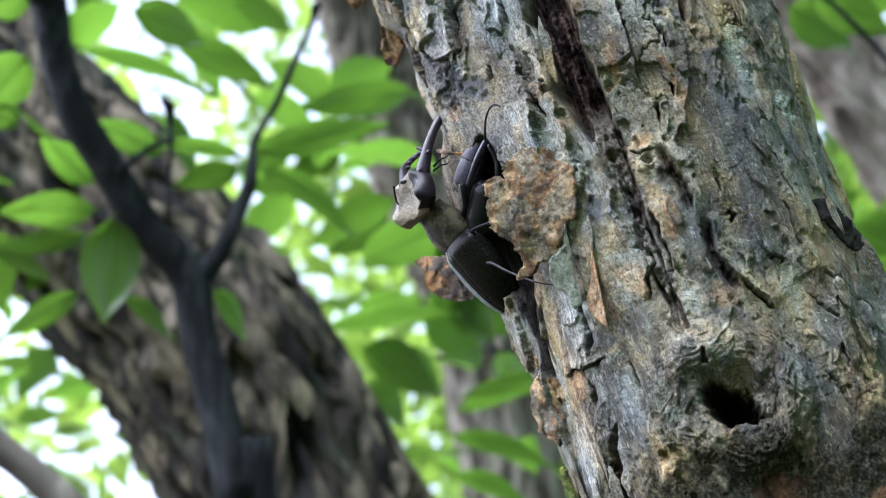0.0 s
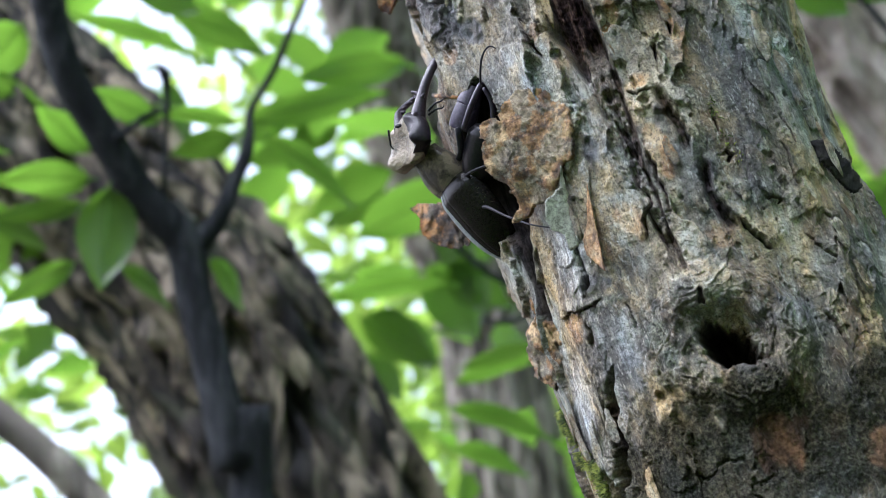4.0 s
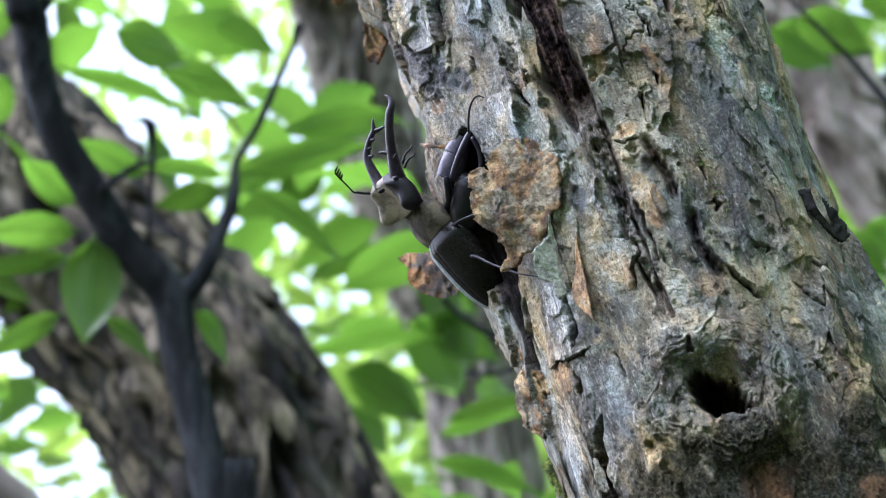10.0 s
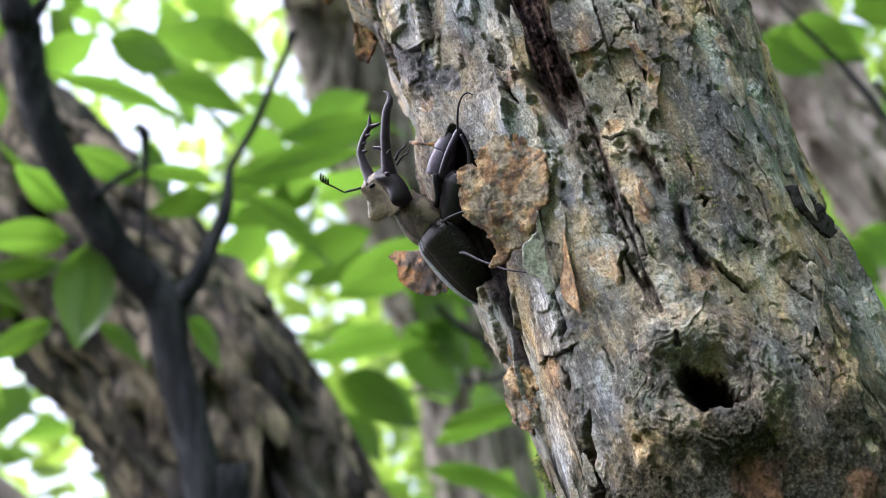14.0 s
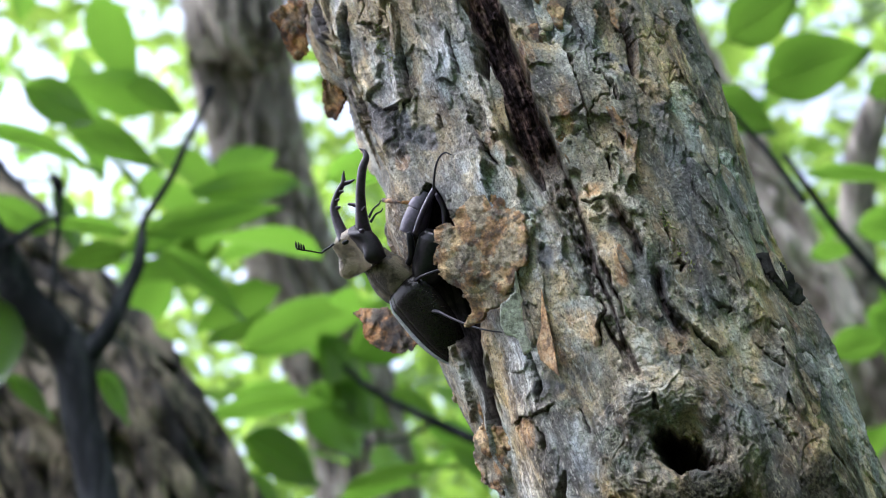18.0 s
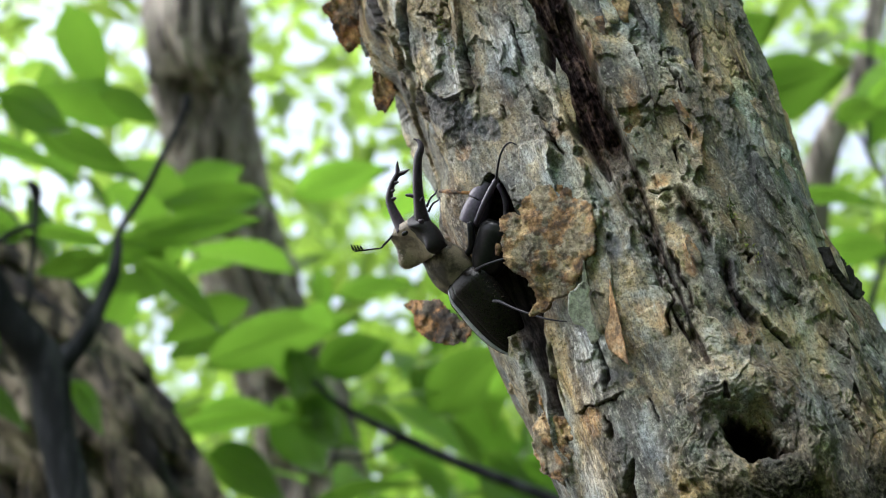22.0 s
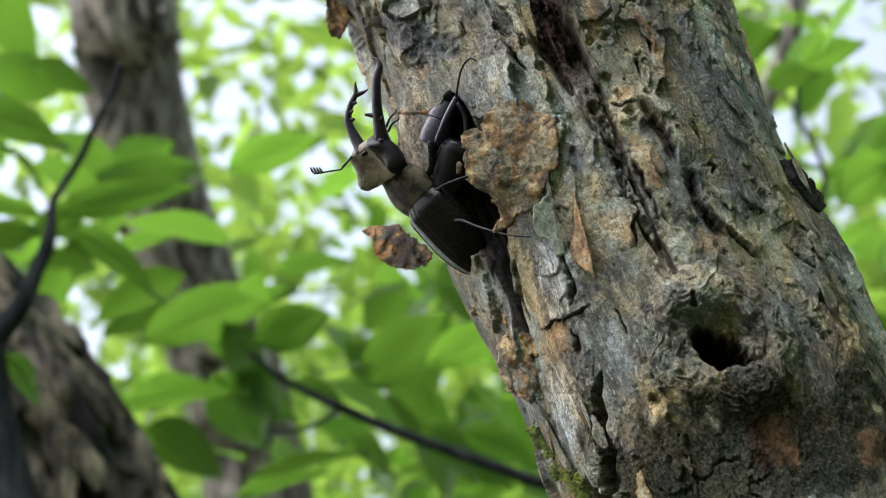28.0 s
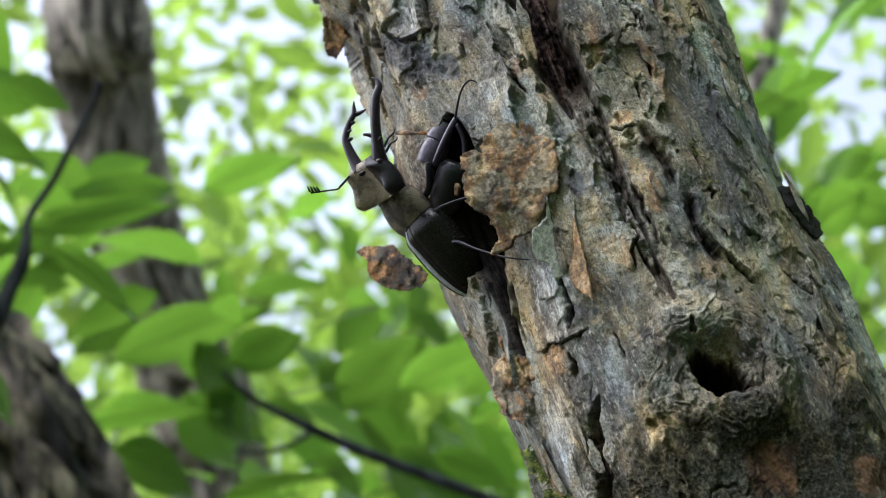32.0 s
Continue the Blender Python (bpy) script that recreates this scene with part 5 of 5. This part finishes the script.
sheet_flake("bark_clump", [(27.0, -48, 13), (31, -42, 16.5), (38, -42.5, 23), (42, -46, 25.5), (41.5, -52, 25.5), (39.5, -59, 23), (38, -66, 21), (31, -63, 15.5), (27.8, -56.5, 12)], perch, 6.0, TAN_FLAKE, near_tree, 27, "crumbling tan clump of bark", relief=1.6, ragged=0.8)
sheet_flake("bark_clump", [(29, -36, 12), (31, -33, 14), (33.5, -38, 16), (34, -46, 16), (30.5, -45, 13)], perch, 2.5, RUST_FLAKE, near_tree, 29, relief=1.0, ragged=0.6)
sheet_flake("bark_clump", [(18, -22, 4), (21, -21, 5), (26, -22.5, 8), (24.5, -26, 8), (20, -25.5, 5)], perch, 2.0, FLAKE, near_tree, 31, relief=0.9, ragged=0.5)
v, f = tube([(-3.4, 30.9, -13, 0.75), (1.5, 30.4, -6, 0.8), (7.5, 29.8, 0, 0.75)], 8)
mesh_object("twig_stub", [perch(*p) for p in v], f, FLAG_FLAKE, near_tree, label="short broken brown twig stub")

# ---- beetles ----
def shell(name, low, high, rough, coat=0.0, fuzz=None, scale=900, gloss=0.22):
    """Horny shell with fine pits; fuzz: the colour of a short golden down."""
    m, nt, nodes, bsdf = material(name)
    a = noise_node(nt, scale, 4, 0.6)
    b = noise_node(nt, 180, 5, 0.6, None, 3.0)
    col = mix(nt, a, low, high)
    if fuzz:
        col = mix(nt, ramp(nt, b, [(0.25, (0, 0, 0)), (0.7, (0.9, 0.9, 0.9))]), col, fuzz)
    link(nt, col, bsdf.inputs["Base Color"])
    bsdf.inputs["Roughness"].default_value = rough
    bsdf.inputs["Coat Weight"].default_value = coat
    bsdf.inputs["Coat Roughness"].default_value = 0.2
    bsdf.inputs["Specular IOR Level"].default_value = gloss
    bump(nt, bsdf, a, 0.8 if fuzz else 0.35, 0.0003 if fuzz else 0.0001)
    return m


ELYTRA = shell("elytra_shell", (0.003, 0.003, 0.0025), (0.008, 0.007, 0.005), 0.22, 0.0, gloss=0.16, scale=1600)
DOWNY = shell("downy_shell", (0.030, 0.024, 0.016), (0.060, 0.048, 0.030), 0.5, 0.1, (0.165, 0.138, 0.085), 2200)
HEAD = shell("head_shell", (0.10, 0.082, 0.055), (0.18, 0.145, 0.095), 0.42, 0.25, (0.31, 0.255, 0.175), gloss=0.4)
MANDIBLE = shell("mandible_shell", (0.012, 0.008, 0.012), (0.030, 0.019, 0.034), 0.32, 0.12, gloss=0.35)
BLACK = shell("black_shell", (0.004, 0.004, 0.005), (0.009, 0.008, 0.010), 0.28, 0.1)
PURPLE = shell("dark_shell", (0.018, 0.013, 0.027), (0.040, 0.029, 0.056), 0.40, 0.2, gloss=0.55)
# pale base colour carries the sky highlight on the dark wing case
SHEEN_RIM = shell("sheen_rim_shell", (0.20, 0.205, 0.225), (0.34, 0.35, 0.38), 0.40, 0.4, gloss=1.0)
CHEEK = shell("cheek_shell", (0.007, 0.0055, 0.008), (0.016, 0.011, 0.015), 0.42, 0.0, gloss=0.3)
LEG = shell("leg_shell", (0.006, 0.006, 0.009), (0.014, 0.014, 0.022), 0.38, 0.0, gloss=0.32)
HAIR = shell("hair", (0.025, 0.018, 0.012), (0.07, 0.05, 0.03), 0.6)


def mm(points):
    return [tuple(np.asarray(p, float) / 1000) for p in points]


def solid(name, verts, faces, mat, parent, label=""):
    return mesh_object(name, mm(verts), faces, mat, parent, label=label)


def unit(p):
    p = np.asarray(p, float)
    return p / np.linalg.norm(p)


def frame_of(along, out):
    a = unit(along)
    n = unit(np.asarray(out, float) - np.dot(out, a) * a)
    return a, np.cross(n, a), n


def dome(base, along, out, length, width, height, side=0, belly=0.25, n=26, m=22, profile=None, front=0.5, ridge=0.0):
    """A domed plate on a spindle outline: side -1 or 1 gives one half along the middle line, 0 the whole."""
    a, b, c = frame_of(along, out)
    verts, faces = [], []
    lo, hi = {0: (-1.0, 1.0), -1: (-1.0, 0.0), 1: (0.0, 1.0)}[side]
    for i in range(n + 1):
        s = i / n
        w = profile(s) if profile else (max(0.0, 1 - (2 * s - 1) ** 2)) ** front
        for k in range(m + 1):
            q = lo + (hi - lo) * k / m
            ang = q * math.pi * 0.5
            x, y = width * w * math.sin(ang), height * (w ** 0.8) * math.cos(ang) - ridge * math.exp(-(q / 0.05) ** 2)
            verts.append(np.asarray(base) + a * length * s + b * x + c * y)
        for k in range(m + 1):
            q = hi + (lo - hi) * k / m
            ang = q * math.pi * 0.5
            verts.append(np.asarray(base) + a * length * s + b * width * w * 0.97 * math.sin(ang) - c * height * belly * (w ** 0.8) * math.cos(ang))
    ring = 2 * (m + 1)
    for i in range(n):
        for k in range(ring):
            p, q = i * ring + k, i * ring + (k + 1) % ring
            faces.append((p, p + ring, q + ring, q))
    faces.append(tuple(range(ring)))
    faces.append(tuple(range(n * ring, (n + 1) * ring))[::-1])
    return verts, faces


def elytra_profile(s):
    return min(1.0, 0.72 + 2.2 * s) * (max(0.0, 1 - max(0.0, (s - 0.30) / 0.70) ** 2.6)) ** 0.62 if s < 1 else 0.02


def pronotum_profile(s):
    return 0.80 + 0.20 * math.sin(math.pi * min(1, s * 1.15)) - 0.12 * s * s


def spine(points, sides=12, flatten=1.0, axis=(0, 0, 1)):
    return tube(catmull(points, 6), sides, flatten, axis)


stag = tagged(new("stag_beetle"), "dark brown male stag beetle with long antler jaws clinging to bark", "beetle")
stag.matrix_world = PERCH
BACK = (-0.50, -0.40, 0.77)
BODY = (0.63, -0.74, 0.25)
SHOULDER = np.array((3.8, 0.6, -4.3))
for side in (-1, 1):
    v, f = dome(SHOULDER, BODY, BACK, 33.5, 9.0 if side < 0 else 12.0, 7.4, side, 0.02, profile=elytra_profile)
    solid("elytron", v, f, ELYTRA, stag, "smooth near-black wing case")
# pale tube along the visible limb, a highlight painted as a raised rim
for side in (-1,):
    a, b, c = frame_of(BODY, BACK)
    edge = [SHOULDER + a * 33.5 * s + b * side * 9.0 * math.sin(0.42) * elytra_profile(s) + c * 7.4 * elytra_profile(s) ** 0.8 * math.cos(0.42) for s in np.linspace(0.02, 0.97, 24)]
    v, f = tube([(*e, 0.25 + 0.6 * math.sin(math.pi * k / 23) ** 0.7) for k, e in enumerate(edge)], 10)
    solid("elytron_sheen", v, f, SHEEN_RIM, stag, "raised rim of the wing case, pale grey as its sky highlight")
v, f = dome((4.2, 0.4, -5.0), BODY, BACK, 32.0, 8.2, 2.0, 0, 2.4, profile=elytra_profile)
solid("abdomen", v, f, BLACK, stag)
v, f = dome((4.6, -1.8, 2.2), BODY, BACK, 3.6, 1.8, 0.7)
solid("scutellum", v, f, ELYTRA, stag)
v, f = dome((5.6, -0.6, -5.0), (-0.70, 0.70, -0.10), (-0.52, -0.50, 0.70), 16.5, 9.6, 7.2, 0, 0.8, profile=pronotum_profile, ridge=0.35)
solid("pronotum", v, f, DOWNY, stag, "olive-brown downy neck shield")

NECK = np.array((-8.0, 11.6, -0.6))
CROWN = (-0.72, -0.34, 0.62)


def head_mesh():
    """The broad head: hollow above, with raised ear-shaped corners behind."""
    a, b, c = frame_of((-0.55, 0.80, 0.05), CROWN)
    n, m = 28, 30
    top, low = [], []
    for i in range(n + 1):
        s = i / n
        half = 9.4 * (1 - abs((s - 0.30) / 0.72) ** 2.6) ** 0.45 if 0 < s < 1 else 0.4 if s == 0 else 5.2
        half = max(half, 5.2 * smooth(0.6, 0.9, s)) if s > 0 else 4.0
        for k in range(m + 1):
            q = -1 + 2 * k / m
            ear = 3.2 * math.exp(-((abs(q) - 0.82) / 0.20) ** 2) * math.exp(-((s - 0.18) / 0.26) ** 2)
            brow = 1.1 * math.exp(-((abs(q) - 0.85) / 0.2) ** 2) * math.exp(-((s - 0.85) / 0.15) ** 2)
            hollow = -1.7 * math.exp(-(q / 0.55) ** 2) * math.sin(math.pi * min(1, s + 0.1))
            drop = 3.4 * abs(q) ** 7
            back = -2.0 * (1 - s) ** 5
            x = half * q
            y = -3.4 + 12.6 * s
            front = 1.4 * max(0.0, s - 0.8) ** 2 / 0.04
            top.append(a * y + b * x + c * (3.0 + ear + brow + hollow - drop + back - front))
            low.append(a * y * 0.97 + b * x * 0.95 - c * (5.4 * math.cos(q * 1.2) * (0.55 + 0.45 * math.sin(math.pi * s)) - 0.2))
    w = m + 1
    faces = []
    off = len(top)
    for i in range(n):
        for k in range(m):
            p = i * w + k
            faces.append((p, p + w, p + w + 1, p + 1))
            faces.append((off + p + 1, off + p + w + 1, off + p + w, off + p))
        p = i * w
        faces.append((p, off + p, off + p + w, p + w))
        p = i * w + m
        faces.append((p + w, off + p + w, off + p, p))
    faces.append(tuple([k for k in range(w)] + [off + k for k in range(w)][::-1]))
    faces.append(tuple([n * w + k for k in range(w)][::-1] + [off + n * w + k for k in range(w)]))
    return top + low, faces


v, f = head_mesh()
v = [p * 1.2 + np.array((-1.2, -0.4, 0.0)) for p in v]
head = solid("head", v, f, HEAD, stag, "tan downy head with raised ear-shaped corners and dark cheeks")
head.data.materials.append(CHEEK)
# the cheek below the raised corner is bare dark shell
_, across, crest = frame_of((-0.55, 0.80, 0.05), CROWN)
for face in head.data.polygons:
    mid = np.mean([v[k] for k in face.vertices], axis=0) - np.array((-1.2, -0.4, 0.0))
    if np.dot(mid, across) < -4.6 or np.dot(mid, crest) < -1.0:
        face.material_index = 1


def rel(points):
    """From the beetle's space to the head's own."""
    return [(p[0] - NECK[0], p[1] - NECK[1], p[2] - NECK[2], *p[3:]) for p in points]


def jaw(label, path, forks, teeth):
    v, f = spine(rel([(*p[:3], 0.84 * p[3]) for p in path]), 14, 1.0)
    verts, faces = list(v), list(f)
    for piece in (*forks, *teeth):
        v, f = spine(rel(piece), 8)
        faces += [tuple(i + len(verts) for i in q) for q in f]
        verts += list(v)
    return solid("mandible", verts, faces, MANDIBLE, head, label)


jaw("long curved antler jaw", [(-8.8, 19.0, 4.5, 3.4), (-9.6, 21.8, 5.1, 3.0), (-10.4, 27, 5.7, 2.3), (-11, 34, 6.1, 1.95), (-10.8, 41, 5.9, 1.75), (-9.9, 44.5, 5.5, 1.4), (-10.6, 46.8, 4.9, 0.85), (-12.4, 47.8, 4.5, 0.25)], [],
    [[(-11.5, 28.4, 5.7, 1.0), (-13.2, 28.8, 5.5, 0.7), (-14.9, 28.9, 5.3, 0.45)], [(-9.4, 19.5, 6.7, 1.4), (-9.8, 20.8, 7.7, 0.8)], [(-9.6, 27, 7.3, 0.7), (-9.0, 28.2, 8.1, 0.3)]])
forked_jaw = jaw("long forked antler jaw", [(-15.8, 17.0, -1, 2.9), (-17.4, 20, -1.9, 2.4), (-19.6, 24.4, -2.9, 1.9), (-20.7, 28, -3.5, 1.55), (-19.8, 32.4, -3.7, 1.3), (-18.2, 35.8, -3.5, 1.15), (-17.7, 37, -3.5, 1.0)],
    [[(-17.8, 36.4, -3.5, 1.0), (-18.0, 38.4, -3.5, 0.65), (-18.0, 40.6, -3.5, 0.2)], [(-17.8, 36.2, -3.5, 1.0), (-15.8, 36.8, -3.1, 0.7), (-13.9, 37.9, -2.9, 0.2)]],
    [[(-19.6, 27.6, -2.9, 0.9), (-18.3, 28.2, -2.4, 0.35)], [(-18.8, 33.2, -3.1, 0.8), (-17.5, 33.6, -2.7, 0.3)], [(-19.9, 30.2, -3.1, 0.8), (-18.8, 30.9, -2.5, 0.3)]])
for spot in ((-15.0, 13.6, -3.0), (-5.6, 15.6, 6.0)):
    v, f = dome(np.array(rel([spot])[0]), (0.2, 1, 0), (-0.4, 0, 1), 2.0, 0.9, 0.8, 0, 0.8)
    solid("eye", v, f, BLACK, head)
v, f = dome(np.array(rel([(-16.2, 15.6, 4.0)])[0]), (1, 0.5, 0), CROWN, 2.4, 0.8, 0.5)
solid("brow", v, f, BLACK, head)
for path in ([(-8.0, 25.0, 2.0, 0.5), (-6.6, 28, 2.2, 0.35), (-5.0, 29.6, 2.0, 0.3), (-4.4, 31, 1.8, 0.2)], [(-7.4, 23.4, 2.0, 0.5), (-5.8, 26.2, 1.6, 0.35), (-4.0, 27.4, 1.4, 0.3), (-3.6, 28.6, 1.4, 0.15)]):
    v, f = spine(rel(path), 7)
    solid("palp", v, f, LEG, head)

# antenna: an elbowed stalk with a comb of four plates
ROOT = np.array((-19.4, 15.4, 0.6))
stalk = [(0, 0, 0, 0.42), (-1.4, -1.6, 0.4, 0.38), (-3.0, -3.2, 0.6, 0.42), (-4.0, -4.2, 0.6, 0.3), (-7.5, -4.6, 0.6, 0.28), (-10.4, -5.0, 0.6, 0.3), (-12.8, -5.2, 0.6, 0.34)]
v, f = spine(stalk, 8)
antenna = solid("antenna", v, f, BLACK, head, "elbowed antenna ending in a comb")
for k in range(4):
    x = -9.9 - k * 1.0
    v, f = spine([(x, -5.0, 0.6, 0.3), (x - 0.5, -4.2, 0.7, 0.4), (x - 1.1, -3.2 + 0.1 * k, 0.8, 0.15)], 7)
    solid("antenna_plate", v, f, BLACK, antenna)

for name, pts in (("fore_leg", [(5, 8, -2, 1.2), (7.0, 11.5, 1, 1.2), (7.2, 15, 2.6, 1.3), (6.8, 18.4, 3.4, 1.2), (6.4, 20, 3.6, 0.8)]),
                  ("middle_leg", [(8, 3, 2, 1.0), (10.6, 5.2, 7.5, 0.55), (15, 7.0, 11, 0.45), (20, 8.6, 14, 0.4)]),
                  ("hind_leg", [(13, -7, 5, 1.0), (16, -6.2, 10, 0.6), (21.5, -8.4, 15, 0.42), (28.5, -10.6, 21, 0.34), (34, -11.6, 26, 0.26), (42, -12, 31, 0.2)]),
                  ("hind_leg", [(20, -14, 2, 0.9), (24, -14, 4, 0.6), (26, -20, 5, 0.5), (28, -28, 8, 0.4)])):
    v, f = spine(pts, 9)
    solid(name, v, f, LEG, stag)
hairs = np.random.default_rng(4)
verts, faces = [], []
for k in range(150):
    s = hairs.random()
    p = np.array((8 + 8 * s, 3.4 - 10 * s, 3.5 + 3 * s)) + hairs.normal(0, 0.9, 3)
    d = unit((0.75, 0.4, 0.5)) + hairs.normal(0, 0.35, 3)
    v, f = tube([(*p, 0.09), (*(p + 1.0 * d), 0.07), (*(p + 2.0 * d + (0, -0.4, 0)), 0.02)], 3)
    faces += [tuple(i + len(verts) for i in q) for q in f]
    verts += list(v)
tagged(solid("down", verts, faces, HAIR, stag, "brown hair along the breast"), kind="stuff")

mate = tagged(new("beetle"), "shiny black beetle wedged head-up in the bark crevice", "beetle")
mate.matrix_world = PERCH
UPWARD = (0.30, 0.93, 0.20)
v, f = dome((10.6, 0.0, 1.0), UPWARD, (-0.25, 0.05, 0.95), 21, 6.6, 4.4, 0, 0.8, profile=lambda s: elytra_profile(1 - s))
solid("wing_case", v, f, BLACK, mate)
v, f = dome((7.2, 19.4, -0.6), (0.34, 0.92, 0.10), (-0.35, 0.05, 0.94), 8.6, 5.0, 3.6, 0, 0.8, profile=lambda s: 0.86 + 0.14 * math.sin(math.pi * (0.15 + 0.7 * s)) - 0.10 * s * s)
solid("pronotum", v, f, PURPLE, mate, "purplish shiny neck shield")
v, f = dome((10.0, 27.6, 0.2), (0.38, 0.90, 0.06), (-0.35, 0.08, 0.93), 6.4, 4.5, 3.3, 0, 0.8, profile=lambda s: 0.98 - 0.38 * s ** 1.6)
solid("head", v, f, PURPLE, mate, "broad purplish-black head")
v, f = dome((12.6, 33.0, 0.4), (0.55, 0.82, 0.05), (-0.3, 0.1, 0.95), 4.6, 2.6, 2.2, 0, 0.8, front=0.3)
solid("jaws", v, f, BLACK, mate)
for name, pts in (("leg", [(8.6, 19.6, 5.0, 0.9), (10.6, 24.6, 6.4, 1.05), (12.6, 29, 7.0, 1.1), (15.0, 33.6, 7.0, 1.0), (15.6, 34.6, 6.6, 0.6)]),
                  ("foot", [(15.2, 34.4, 8.0, 0.42), (15.6, 38, 11.5, 0.38), (16.4, 42, 14, 0.36), (17.8, 44.8, 15.5, 0.32), (19.6, 46, 16.5, 0.28), (21.6, 45.2, 17, 0.18)]),
                  ("leg", [(16, 33, 4.0, 1.0), (18.4, 28, 4.4, 1.1), (18.6, 22, 4.6, 0.9)])):
    v, f = spine(pts, 9)
    solid(name, v, f, PURPLE if name == "leg" else LEG, mate)
v, f = spine([(15.6, 13.6, 8, 0.5), (16.0, 11.6, 8.4, 1.1), (15.6, 9.0, 8.6, 0.7)], 8, 0.6)
tagged(solid("bark_crumb", v, f, TAN_FLAKE, None), "small tan crumb of bark in the crevice", "bark crumb").matrix_world = PERCH


def motions():
    tip = Vector(NECK / 1000)

    def turned(x, y, z, push=(0, 0, 0)):
        return Matrix.Translation(tip + Vector(push) / 1000) @ Euler((radians(x), radians(y), radians(z))).to_matrix().to_4x4()

    low, high, half = turned(-28, -14, -14, (-0.3, 1.8, 0)), turned(0, 0, 2), turned(-3, 0, -4)
    rest = turned(0, 0, 0)
    walk(head, [(0, low), (8.0, low), (8.3, turned(-20, -10, -10, (-0.2, 1.2, 0))), (8.7, turned(-3, -2, -1, (0, 0.2, 0))), (9.0, high), (9.6, high), (11.0, half), (13.5, half), (15.5, half), (19.0, half), (21.0, rest), (32, rest)])
    hinge = Vector((-15.8 - NECK[0], 17.0 - NECK[1], -1 - NECK[2])) / 1000

    def closed(x, z):
        return Matrix.Translation(hinge) @ Euler((radians(x), 0, radians(z))).to_matrix().to_4x4() @ Matrix.Translation(-hinge)

    walk(forked_jaw, [(0, closed(-20, 6)), (8.0, closed(-20, 6)), (8.4, closed(-10, 3)), (8.9, closed(0, 0)), (32, closed(0, 0))])
    root = Vector((ROOT - NECK) / 1000)

    def swung(x, y, z):
        return Matrix.Translation(root) @ Euler((radians(x), radians(y), radians(z))).to_matrix().to_4x4()

    walk(antenna, [(0, swung(0, -125, 0)), (8.0, swung(0, -120, -5)), (8.3, swung(0, -60, -25)), (8.6, swung(0, 0, -40)), (9.6, swung(0, 0, -38)), (10.2, swung(0, 10, -62)), (12.5, swung(0, 20, -55)), (13.5, swung(0, 5, -30)), (16, swung(0, 15, -36)), (17, swung(0, 46, -16)), (18, swung(0, 32, -14)), (19, swung(0, 26, -12)), (21, swung(0, 0, 0)), (32, swung(0, 0, 2))])


motions()
